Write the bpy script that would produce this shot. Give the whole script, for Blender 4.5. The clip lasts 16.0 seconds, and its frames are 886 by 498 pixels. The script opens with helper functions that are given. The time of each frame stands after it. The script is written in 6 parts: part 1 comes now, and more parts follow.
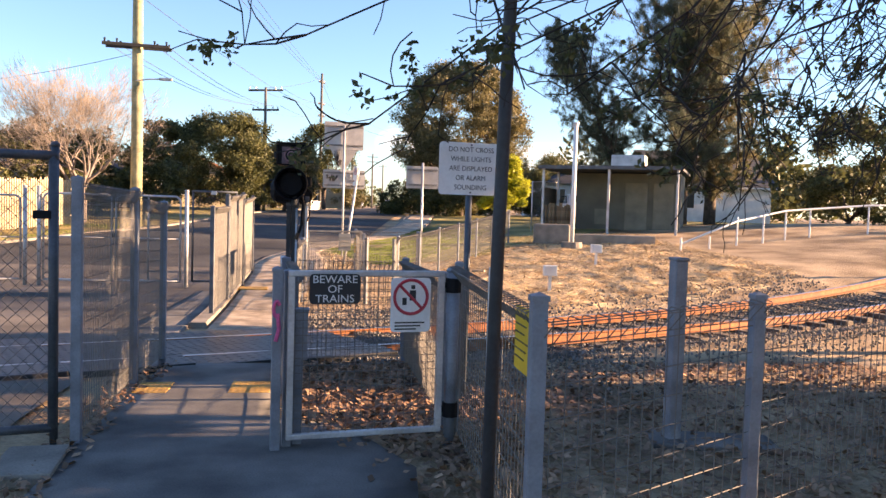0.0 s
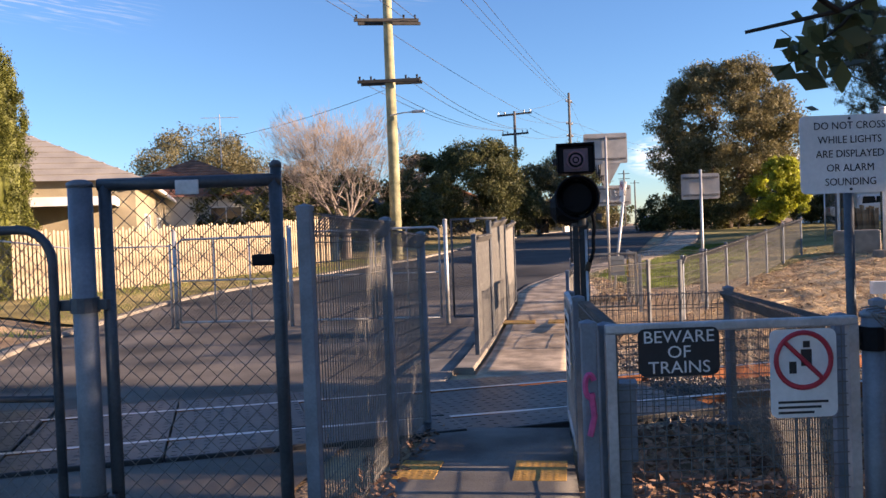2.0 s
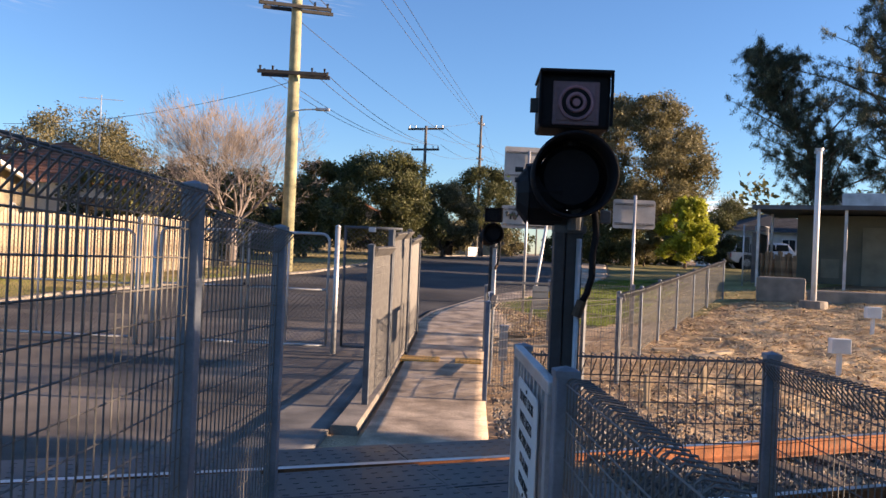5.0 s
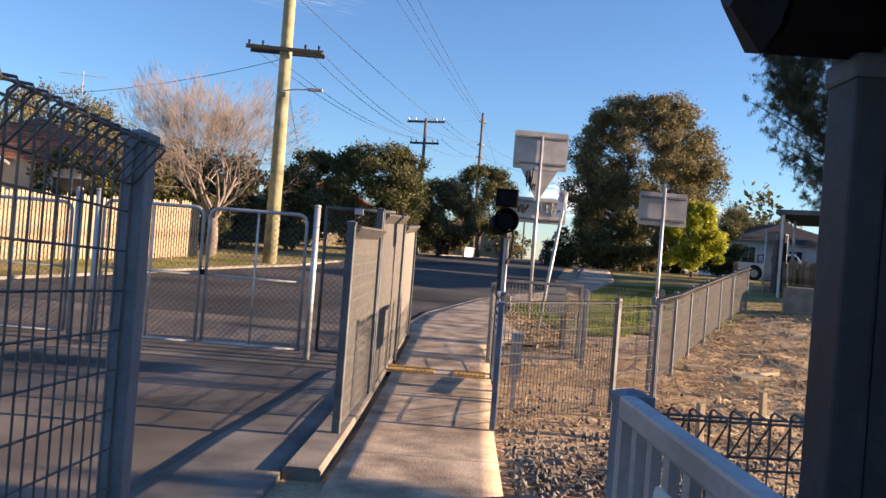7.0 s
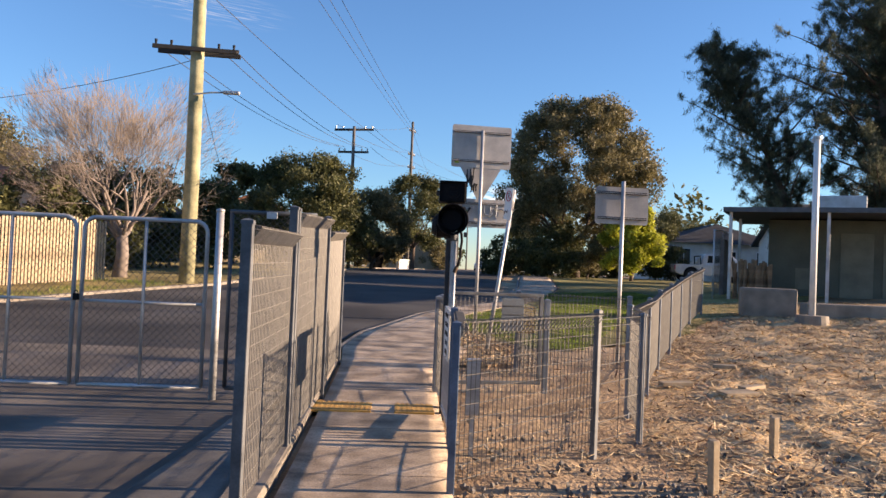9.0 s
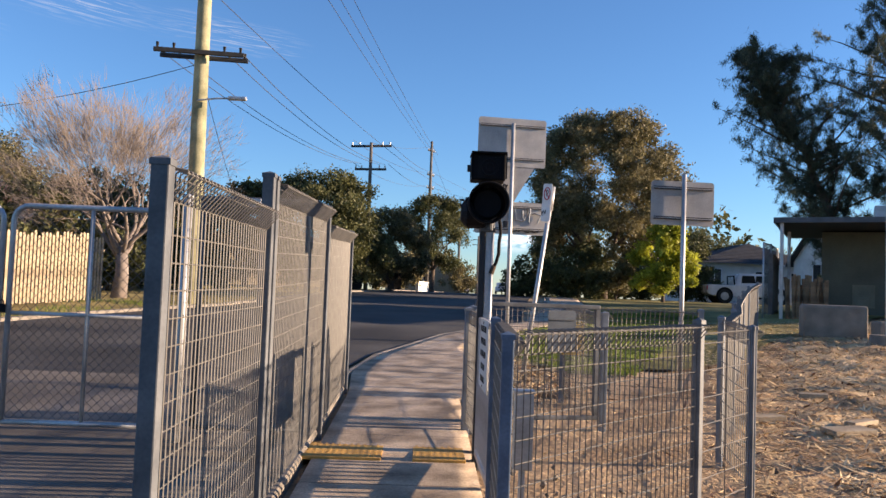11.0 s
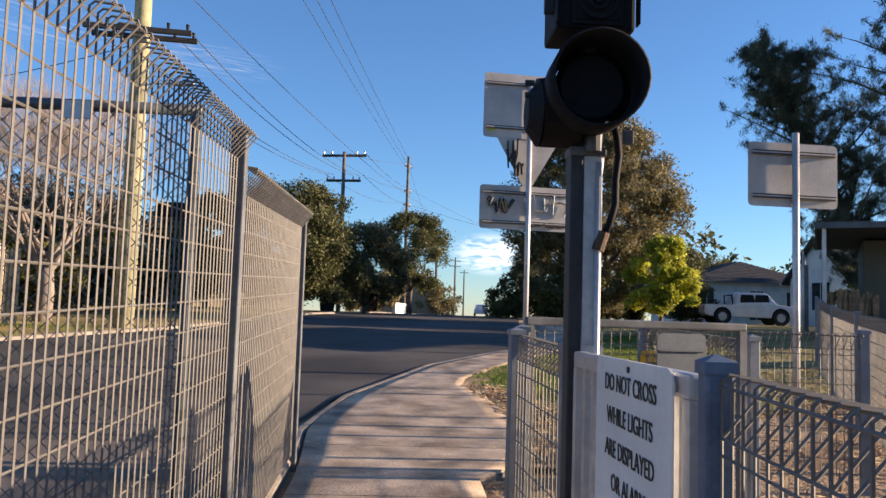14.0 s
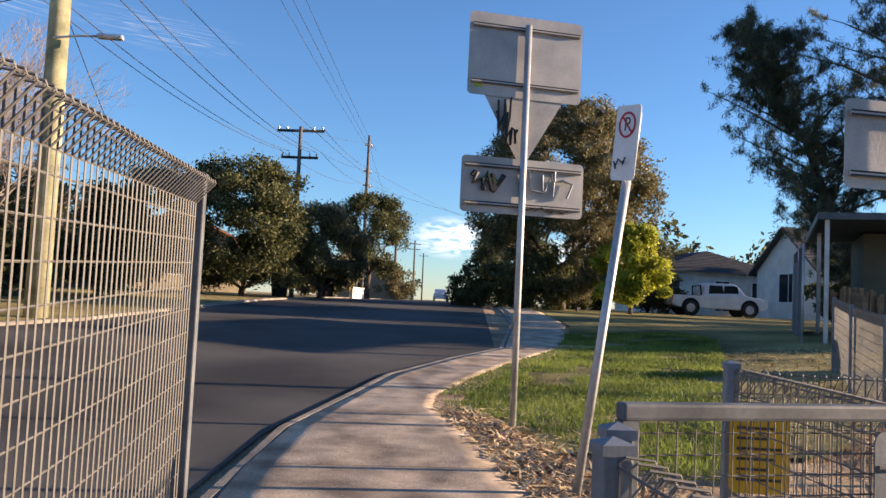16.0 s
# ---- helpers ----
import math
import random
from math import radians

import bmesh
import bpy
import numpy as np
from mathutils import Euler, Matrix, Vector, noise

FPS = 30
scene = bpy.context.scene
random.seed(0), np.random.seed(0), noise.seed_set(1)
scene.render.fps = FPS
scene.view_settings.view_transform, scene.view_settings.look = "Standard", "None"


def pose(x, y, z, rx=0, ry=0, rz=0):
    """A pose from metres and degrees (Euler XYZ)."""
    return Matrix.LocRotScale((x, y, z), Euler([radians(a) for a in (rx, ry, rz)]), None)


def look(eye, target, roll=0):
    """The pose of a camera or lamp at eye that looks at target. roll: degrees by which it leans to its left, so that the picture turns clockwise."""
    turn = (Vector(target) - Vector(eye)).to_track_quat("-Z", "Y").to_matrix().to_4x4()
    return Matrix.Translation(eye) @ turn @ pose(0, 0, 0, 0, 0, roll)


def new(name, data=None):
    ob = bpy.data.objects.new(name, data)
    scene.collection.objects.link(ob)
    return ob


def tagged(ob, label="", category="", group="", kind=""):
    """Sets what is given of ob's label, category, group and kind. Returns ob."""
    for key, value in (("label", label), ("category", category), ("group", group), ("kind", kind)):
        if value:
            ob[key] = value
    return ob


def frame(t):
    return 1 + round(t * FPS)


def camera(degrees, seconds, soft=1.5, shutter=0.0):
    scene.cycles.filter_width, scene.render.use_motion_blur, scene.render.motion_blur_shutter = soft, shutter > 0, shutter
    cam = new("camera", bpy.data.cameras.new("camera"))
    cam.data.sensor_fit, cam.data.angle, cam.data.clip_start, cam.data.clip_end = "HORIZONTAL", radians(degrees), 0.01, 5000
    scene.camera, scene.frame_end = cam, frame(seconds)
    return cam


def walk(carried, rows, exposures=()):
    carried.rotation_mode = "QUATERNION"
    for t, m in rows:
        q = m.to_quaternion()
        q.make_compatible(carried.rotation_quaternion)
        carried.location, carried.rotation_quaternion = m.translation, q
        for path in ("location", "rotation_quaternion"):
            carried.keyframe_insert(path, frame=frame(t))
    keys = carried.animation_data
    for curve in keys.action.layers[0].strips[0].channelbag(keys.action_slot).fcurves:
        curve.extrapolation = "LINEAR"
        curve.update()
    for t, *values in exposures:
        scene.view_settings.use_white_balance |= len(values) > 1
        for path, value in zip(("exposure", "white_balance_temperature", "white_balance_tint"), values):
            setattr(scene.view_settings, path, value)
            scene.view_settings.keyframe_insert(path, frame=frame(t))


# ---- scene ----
cam = camera(57.0, 16.0)
PATH = [
    (0, (1.139, -1.957, 1.615), (1.433, 0.019, 1.514), 1.69),
    (0.5, (1.051, -1.484, 1.570), (1.158, 0.510, 1.469), -0.45),
    (1, (1.039, -1.006, 1.601), (0.970, 0.991, 1.506), -1.30),
    (1.5, (0.885, -0.523, 1.604), (0.683, 1.465, 1.539), -2.00),
    (2, (0.815, -0.066, 1.602), (0.498, 1.908, 1.557), -2.17),
    (2.5, (0.664, 0.444, 1.581), (0.257, 2.402, 1.563), -1.40),
    (3, (0.541, 0.914, 1.565), (0.093, 2.863, 1.569), -1.86),
    (3.5, (0.495, 1.376, 1.555), (0.087, 3.334, 1.562), -1.13),
    (4, (0.483, 1.751, 1.541), (0.241, 3.736, 1.539), 0.30),
    (4.5, (0.506, 2.116, 1.495), (0.389, 4.113, 1.490), 1.79),
    (4.7, (0.507, 2.338, 1.512), (0.419, 4.336, 1.511), 1.95),
    (6.8, (0.394, 4.583, 1.370), (0.325, 6.581, 1.379), 4.13),
    (7, (0.371, 4.787, 1.352), (0.310, 6.786, 1.359), 4.48),
    (7.5, (0.319, 5.229, 1.330), (0.309, 7.229, 1.344), 4.04),
    (8.2, (0.312, 5.818, 1.345), (0.398, 7.816, 1.381), 2.51),
    (10.3, (0.370, 7.836, 1.186), (0.473, 9.832, 1.275), 2.34),
    (10.5, (0.378, 8.024, 1.174), (0.456, 10.020, 1.275), 2.28),
    (10.8, (0.356, 8.305, 1.144), (0.414, 10.301, 1.248), 2.08),
    (11, (0.325, 8.510, 1.116), (0.375, 10.507, 1.222), 2.16),
    (11.5, (0.265, 9.091, 1.071), (0.301, 11.088, 1.181), 1.95),
    (12, (0.221, 9.642, 1.059), (0.258, 11.639, 1.171), 1.53),
    (12.5, (0.186, 10.213, 1.021), (0.241, 12.209, 1.141), 1.62),
    (13, (0.218, 10.784, 1.025), (0.290, 12.778, 1.159), 1.52),
    (13.5, (0.184, 11.353, 1.034), (0.274, 13.346, 1.185), 1.60),
    (14, (0.196, 11.956, 1.039), (0.305, 13.946, 1.203), 1.82),
    (14.5, (0.189, 12.536, 1.060), (0.312, 14.526, 1.218), 1.69),
    (15, (0.163, 13.052, 1.138), (0.313, 15.041, 1.275), 1.85),
    (15.5, (0.201, 13.522, 1.184), (0.377, 15.510, 1.308), 1.82),
    (16, (0.213, 14.081, 1.259), (0.424, 16.066, 1.385), 2.73),
]
walk(cam, [(t, look(eye, target, roll)) for t, eye, target, roll in PATH],
     [(0.0, 2.33, 9500, 28), (0.6, 2.0, 8700, 27), (1.5, 1.66, 7700, 24), (3.0, 1.53, 7400, 22), (7.0, 1.53, 7700, 21), (12.0, 1.38, 7100, 17), (16.0, 1.44, 7250, 17)])

# ---- light ----
SUN_AZ, SUN_EL = 89.0, 11.5
world = bpy.data.worlds.new("world")
scene.world = world
world.use_nodes = True
wn = world.node_tree.nodes
sky = wn.new("ShaderNodeTexSky")
sky.sky_type = 'NISHITA'
sky.sun_disc = False
sky.sun_elevation, sky.sun_rotation = radians(SUN_EL), radians(SUN_AZ)
sky.air_density, sky.dust_density, sky.ozone_density = 1.0, 0.0, 6.0
wn["Background"].inputs["Strength"].default_value = 0.098
world.node_tree.links.new(sky.outputs[0], wn["Background"].inputs["Color"])
sun = new("sun", bpy.data.lights.new("sun", 'SUN'))
sun.data.energy, sun.data.angle, sun.data.color = 5.0, radians(0.6), (1.0, 0.82, 0.62)
az, el = radians(SUN_AZ), radians(SUN_EL)
sun.matrix_world = look((math.sin(az) * math.cos(el) * 50, math.cos(az) * math.cos(el) * 50, math.sin(el) * 50), (0, 0, 0))


# ---- builders ----
def smooth(a, b, t):
    t = min(1.0, max(0.0, (t - a) / (b - a)))
    return t * t * (3 - 2 * t)


PROFILE_Y = (-500, 5.5, 8.5, 12.5, 17.7, 22, 31, 45, 60, 2000)
PROFILE_Z = (0, 0, -0.17, -0.2, 0.0, 0.16, 0.56, 1.0, 1.15, 1.15)


def gz(x, y):
    """Height of the land, cut down a little round the open track."""
    off = abs(y - 8.18 - 0.46 * x) * 0.908
    return land(x, y) - 0.13 * smooth(1.6, 3.0, x) * (1 - smooth(1.3, 2.1, off))


def land(x, y):
    z = sum(float(np.interp(y + d, PROFILE_Y, PROFILE_Z)) for d in (-1.5, -0.75, 0, 0.75, 1.5)) / 5
    z += 0.35 * smooth(3.5, 13, x) * smooth(11, 19, y) * (1 - smooth(30, 45, y))
    z += 0.7 * smooth(11, 24, x) * smooth(9, 17, y + 0.0) * (1 - smooth(26, 45, y))
    z += 0.4 * smooth(-9.4, -12.0, x) * smooth(30, 8, y) if x < -9.4 else 0
    return z


class Geo:
    """Vertices and faces that become one mesh."""

    def __init__(self):
        self.v, self.f = [], []

    def add(self, vs, fs):
        n = len(self.v)
        self.v += [tuple(p) for p in vs]
        self.f += [tuple(n + i for i in q) for q in fs]
        return self

    def box(self, x0, x1, y0, y1, z0, z1, bev=0.0, m=None):
        if bev:
            b = min(bev, (x1 - x0) * 0.45, (y1 - y0) * 0.45, (z1 - z0) * 0.45)
            bm = bmesh.new()
            bmesh.ops.create_cube(bm, size=1.0, matrix=Matrix.LocRotScale(((x0 + x1) / 2, (y0 + y1) / 2, (z0 + z1) / 2), None, (x1 - x0, y1 - y0, z1 - z0)))
            bmesh.ops.bevel(bm, geom=bm.edges[:], offset=b, segments=2, affect='EDGES', profile=0.6)
            bm.verts.index_update()
            vs, fs = [v.co.copy() for v in bm.verts], [[v.index for v in q.verts] for q in bm.faces]
            bm.free()
        else:
            vs = [Vector((x, y, z)) for z in (z0, z1) for y in (y0, y1) for x in (x0, x1)]
            fs = [(0, 2, 3, 1), (4, 5, 7, 6), (0, 1, 5, 4), (2, 6, 7, 3), (0, 4, 6, 2), (1, 3, 7, 5)]
        if m is not None:
            vs = [m @ v for v in vs]
        return self.add(vs, fs)

    def tube(self, p, q, r, n=6, r2=None, cap=True):
        p, q = Vector(p), Vector(q)
        d = (q - p)
        if d.length < 1e-6:
            return self
        d.normalize()
        a = d.orthogonal().normalized()
        b = d.cross(a)
        r2 = r if r2 is None else r2
        ring = [(math.cos(2 * math.pi * (i + 0.5) / n), math.sin(2 * math.pi * (i + 0.5) / n)) for i in range(n)]
        vs = [p + (a * c + b * s) * r for c, s in ring] + [q + (a * c + b * s) * r2 for c, s in ring]
        fs = [(i, (i + 1) % n, n + (i + 1) % n, n + i) for i in range(n)]
        if cap:
            fs += [tuple(range(n - 1, -1, -1)), tuple(range(n, 2 * n))]
        return self.add(vs, fs)

    def pipe(self, pts, r, n=6, radii=None):
        """A pipe along a polyline, rings shared between its pieces."""
        pts = [Vector(p) for p in pts]
        k = len(pts)
        d0 = (pts[1] - pts[0]).normalized()
        a = d0.orthogonal().normalized()
        vs = []
        for i, p in enumerate(pts):
            d = (pts[min(i + 1, k - 1)] - pts[max(i - 1, 0)]).normalized()
            a = (a - d * a.dot(d)).normalized()
            b = d.cross(a)
            rr = radii[i] if radii else r
            vs += [p + (a * math.cos(2 * math.pi * j / n) + b * math.sin(2 * math.pi * j / n)) * rr for j in range(n)]
        fs = [(i * n + j, i * n + (j + 1) % n, (i + 1) * n + (j + 1) % n, (i + 1) * n + j) for i in range(k - 1) for j in range(n)]
        fs += [tuple(range(n - 1, -1, -1)), tuple(range((k - 1) * n, k * n))]
        return self.add(vs, fs)

    def prism(self, poly, h, m):
        """A polygon in the xy plane raised by h, placed by m."""
        n = len(poly)
        vs = [m @ Vector((x, y, z)) for z in (0, h) for x, y in poly]
        return self.add(vs, [tuple(range(n - 1, -1, -1)), tuple(range(n, 2 * n))] + [(i, (i + 1) % n, n + (i + 1) % n, n + i) for i in range(n)])

    def mesh(self, name, flat=True):
        me = bpy.data.meshes.new(name)
        me.from_pydata([tuple(p) for p in self.v], [], self.f)
        if not flat:
            me.polygons.foreach_set("use_smooth", [True] * len(me.polygons))
        me.update()
        return me


def thing(name, m, label, category, group="", kind=""):
    ob = new(name)
    ob.matrix_world = m
    ob.empty_display_size = 0.2
    return tagged(ob, label, category, group, kind)


def part(name, geo, material, parent=None, label="", flat=True):
    me = geo if isinstance(geo, bpy.types.Mesh) else geo.mesh(name, flat)
    if not me.materials:
        me.materials.append(material)
    ob = new(name, me)
    if parent is not None:
        ob.parent = parent
    return tagged(ob, label) if label else ob


def solo(name, geo, material, label, category, kind="", m=None, flat=True, group=""):
    ob = part(name, geo, material, None, "", flat)
    if m is not None:
        ob.matrix_world = m
    return tagged(ob, label, category, group, kind)


def along(p, q, z=None):
    """A pose at p whose x axis runs level towards q."""
    a = math.degrees(math.atan2(q[1] - p[1], q[0] - p[0]))
    return pose(p[0], p[1], gz(*p) if z is None else z, 0, 0, a)


# ---- materials ----
def material(name, base, rough=0.7, metal=0.0, var=0.25, scale=6.0, fine=60.0, bump=0.15, alt=None, spec=0.5, dist=0.01, coord="Object", island=0.0):
    """Two scales of stain and grain over a base colour, with relief."""
    m = bpy.data.materials.new(name)
    m.use_nodes = True
    nt = m.node_tree
    N, L = nt.nodes, nt.links
    bsdf = N["Principled BSDF"]
    tc = N.new("ShaderNodeTexCoord")
    n1, n2 = N.new("ShaderNodeTexNoise"), N.new("ShaderNodeTexNoise")
    n1.inputs["Scale"].default_value, n1.inputs["Detail"].default_value = scale, 6
    n2.inputs["Scale"].default_value, n2.inputs["Detail"].default_value = fine, 4
    L.new(tc.outputs[coord], n1.inputs["Vector"])
    L.new(tc.outputs[coord], n2.inputs["Vector"])
    lo = tuple(c * (1 - var) for c in base)
    hi = tuple(min(1, c * (1 + var)) for c in (alt or base))
    r1 = N.new("ShaderNodeValToRGB")
    r1.color_ramp.elements[0].position, r1.color_ramp.elements[1].position = 0.33, 0.67
    r1.color_ramp.elements[0].color, r1.color_ramp.elements[1].color = (*lo, 1), (*hi, 1)
    L.new(n1.outputs["Fac"], r1.inputs["Fac"])
    mul = N.new("ShaderNodeMixRGB")
    mul.blend_type = 'MULTIPLY'
    mul.inputs["Fac"].default_value = 1.0
    r2 = N.new("ShaderNodeValToRGB")
    r2.color_ramp.elements[0].position, r2.color_ramp.elements[1].position = 0.3, 0.7
    k = 1 - var * 0.9
    r2.color_ramp.elements[0].color, r2.color_ramp.elements[1].color = (k, k, k, 1), (1, 1, 1, 1)
    L.new(n2.outputs["Fac"], r2.inputs["Fac"])
    L.new(r1.outputs["Color"], mul.inputs["Color1"])
    L.new(r2.outputs["Color"], mul.inputs["Color2"])
    last = mul.outputs["Color"]
    if island:
        gi = N.new("ShaderNodeNewGeometry")
        hsv = N.new("ShaderNodeHueSaturation")
        mr = N.new("ShaderNodeMapRange")
        mr.inputs["To Min"].default_value, mr.inputs["To Max"].default_value = 1 - island, 1 + island
        L.new(gi.outputs["Random Per Island"], mr.inputs["Value"])
        L.new(mr.outputs["Result"], hsv.inputs["Value"])
        L.new(last, hsv.inputs["Color"])
        last = hsv.outputs["Color"]
    L.new(last, bsdf.inputs["Base Color"])
    rr = N.new("ShaderNodeMapRange")
    rr.inputs["To Min"].default_value, rr.inputs["To Max"].default_value = max(0.03, rough - 0.12), min(1, rough + 0.12)
    L.new(n1.outputs["Fac"], rr.inputs["Value"])
    L.new(rr.outputs["Result"], bsdf.inputs["Roughness"])
    bsdf.inputs["Metallic"].default_value = metal
    bsdf.inputs["Specular IOR Level"].default_value = spec
    if bump:
        bp = N.new("ShaderNodeBump")
        bp.inputs["Strength"].default_value, bp.inputs["Distance"].default_value = bump, dist
        L.new(n2.outputs["Fac"], bp.inputs["Height"])
        L.new(bp.outputs["Normal"], bsdf.inputs["Normal"])
    return m


def leafy(name, base, alt, trans=0.35):
    """Leaves: colour differs from leaf to leaf, light passes through a little."""
    m = material(name, base, 0.55, 0, 0.3, 1.2, 14, 0, alt, 0.3, island=0.35)
    nt = m.node_tree
    b = nt.nodes["Principled BSDF"]
    tr = nt.nodes.new("ShaderNodeBsdfTranslucent")
    mx = nt.nodes.new("ShaderNodeMixShader")
    mx.inputs["Fac"].default_value = trans
    nt.links.new(b.inputs["Base Color"].links[0].from_socket, tr.inputs["Color"])
    nt.links.new(b.outputs[0], mx.inputs[1])
    nt.links.new(tr.outputs[0], mx.inputs[2])
    nt.links.new(mx.outputs[0], nt.nodes["Material Output"].inputs["Surface"])
    return m


M_ASPHALT = material("asphalt", (0.125, 0.108, 0.092), 0.88, 0, 0.35, 0.6, 140, 0.6, (0.19, 0.162, 0.135), 0.3, 0.006)
M_TAR = material("dark_asphalt", (0.055, 0.053, 0.052), 0.9, 0, 0.35, 0.35, 120, 0.6, (0.085, 0.08, 0.075), 0.25, 0.006)
M_CONC = material("path_concrete", (0.42, 0.32, 0.23), 0.92, 0, 0.4, 2.6, 55, 0.9, (0.5, 0.39, 0.285), 0.3, 0.004)
M_APRON = material("dark_grey_concrete", (0.12, 0.115, 0.108), 0.9, 0, 0.3, 1.4, 80, 0.5, (0.2, 0.185, 0.165), 0.3, 0.004)
M_KERB = material("kerb_concrete", (0.27, 0.235, 0.195), 0.9, 0, 0.28, 2.5, 60, 0.5, None, 0.3, 0.005)
M_DIRT = material("dry_ground", (0.36, 0.235, 0.14), 0.95, 0, 0.35, 0.7, 25, 0.9, (0.48, 0.34, 0.21), 0.2, 0.04)
M_LAWN = material("lawn_soil", (0.15, 0.15, 0.05), 0.95, 0, 0.4, 0.5, 30, 0.9, (0.30, 0.25, 0.10), 0.2, 0.04)
M_MULCH = material("tan_mulch", (0.56, 0.35, 0.19), 0.95, 0, 0.45, 1.6, 22, 1.0, (0.74, 0.52, 0.31), 0.2, 0.03)
M_VERGE = material("straw_grass_verge", (0.26, 0.21, 0.08), 0.95, 0, 0.35, 0.5, 30, 0.9, (0.42, 0.33, 0.14), 0.2, 0.04)
M_GALV = material("galvanised_steel", (0.5, 0.5, 0.5), 0.5, 0.5, 0.22, 3, 45, 0.12, (0.5, 0.51, 0.52), 0.5, 0.002)
M_POST = material("post_steel_grey_paint", (0.16, 0.19, 0.225), 0.55, 0.15, 0.2, 4, 70, 0.12, (0.21, 0.24, 0.275), 0.5, 0.002)
M_POSTD = material("dull_post_steel", (0.1, 0.112, 0.128), 0.6, 0.1, 0.25, 4, 70, 0.12, (0.15, 0.16, 0.17), 0.4, 0.002)
M_POSTB = material("blue_post_paint", (0.075, 0.125, 0.2), 0.55, 0.05, 0.25, 5, 70, 0.12, (0.12, 0.17, 0.24), 0.45, 0.002)
M_WIRE = material("mesh_wire", (0.165, 0.155, 0.14), 0.6, 0.2, 0.2, 9, 90, 0)
M_DARKPIPE = material("dark_grey_pipe", (0.075, 0.09, 0.105), 0.5, 0.2, 0.3, 4, 60, 0.1)
M_BLACK = material("black_enamel", (0.010, 0.010, 0.012), 0.65, 0, 0.3, 5, 60, 0.1, None, 0.15)
M_MAST = material("blackened_mast_steel", (0.03, 0.033, 0.037), 0.6, 0.1, 0.35, 5, 60, 0.1)
M_WHITE = material("sign_white", (0.74, 0.74, 0.72), 0.5, 0, 0.1, 3, 40, 0.05)
M_SIGNBACK = material("sign_back_aluminium", (0.42, 0.40, 0.38), 0.5, 0.45, 0.15, 2.5, 50, 0.08, (0.5, 0.47, 0.43))
M_RAIL = material("rusted_rail", (0.34, 0.13, 0.055), 0.8, 0.3, 0.4, 6, 60, 0.3)
M_RAILHEAD = material("polished_rail_head", (0.6, 0.6, 0.6), 0.36, 1.0, 0.15, 4, 60, 0)
M_RUBBER = material("crossing_rubber_panel", (0.02, 0.022, 0.026), 0.42, 0, 0.3, 2, 60, 0.3, None, 0.5, 0.004)
M_SLEEPER = material("timber_sleeper", (0.12, 0.085, 0.06), 0.9, 0, 0.35, 6, 50, 0.5)
M_STONE = material("ballast_stone", (0.17, 0.155, 0.14), 0.9, 0, 0.3, 3, 40, 0.3, island=0.4)
M_TACT = material("tactile_yellow", (0.6, 0.33, 0.08), 0.75, 0, 0.3, 4, 60, 0.2)
M_WOODPOLE = material("weathered_green_pole", (0.27, 0.27, 0.15), 0.85, 0, 0.3, 2.5, 30, 0.5, (0.36, 0.33, 0.2))
M_ARM = material("dark_timber_arm", (0.04, 0.038, 0.036), 0.8, 0, 0.3, 4, 40, 0.3)
M_GREYPOLE = material("grey_timber_pole", (0.13, 0.12, 0.11), 0.85, 0, 0.3, 2.5, 30, 0.4)
M_PALING = material("sun_bleached_paling", (0.34, 0.255, 0.165), 0.85, 0, 0.22, 2, 35, 0.3, (0.44, 0.35, 0.24))
M_BARK = material("grey_bark", (0.13, 0.10, 0.08), 0.9, 0, 0.4, 5, 30, 0.8, None, 0.2, 0.02)
M_BARE = material("pale_bare_twigs", (0.22, 0.18, 0.155), 0.85, 0, 0.3, 3, 30, 0.2)
# Bark near black, so the boughs' silhouette against the sky is in the colour.
M_SILHOUETTE_BARK = material("silhouette_thin_bark", (0.045, 0.036, 0.03), 0.9, 0, 0.35, 5, 40, 0.5, None, 0.2, 0.01)
M_LEAF_EUC = leafy("eucalypt_leaf", (0.145, 0.135, 0.062), (0.225, 0.19, 0.094))
M_LEAF_DARK = leafy("dark_leaf", (0.06, 0.075, 0.028), (0.13, 0.13, 0.05), 0.3)
M_LEAF_NEEDLE = leafy("she_oak_needle", (0.075, 0.09, 0.06), (0.13, 0.145, 0.09), 0.4)
M_LEAF_LIME = leafy("yellow_green_leaf", (0.30, 0.34, 0.03), (0.45, 0.46, 0.06), 0.4)
M_LEAF_HEDGE = leafy("hedge_leaf", (0.095, 0.11, 0.022), (0.17, 0.178, 0.042), 0.25)
M_BLADE = leafy("grass_blade", (0.125, 0.195, 0.03), (0.23, 0.285, 0.055), 0.4)
M_STRAW = material("straw_mulch", (0.68, 0.49, 0.27), 0.9, 0, 0.3, 2, 30, 0, (0.72, 0.54, 0.32), 0.2, island=0.45)
M_FALLEN = material("fallen_leaf", (0.24, 0.13, 0.085), 0.85, 0, 0.3, 2, 30, 0, (0.33, 0.2, 0.13), 0.2, island=0.45)
M_CREAMROOF = material("pale_metal_roof", (0.36, 0.33, 0.3), 0.6, 0.1, 0.12, 1.5, 20, 0.1)
M_TILE = material("terracotta_roof", (0.26, 0.115, 0.07), 0.85, 0, 0.35, 2.5, 30, 0.3)
M_DARKROOF = material("charcoal_roof", (0.05, 0.053, 0.06), 0.7, 0, 0.25, 2.5, 30, 0.2)
# Cream darkened to carry the verandah shade on the house behind the palings.
M_CREAMWALL = material("shaded_cream_wall", (0.36, 0.3, 0.2), 0.8, 0, 0.15, 1.5, 30, 0.1)
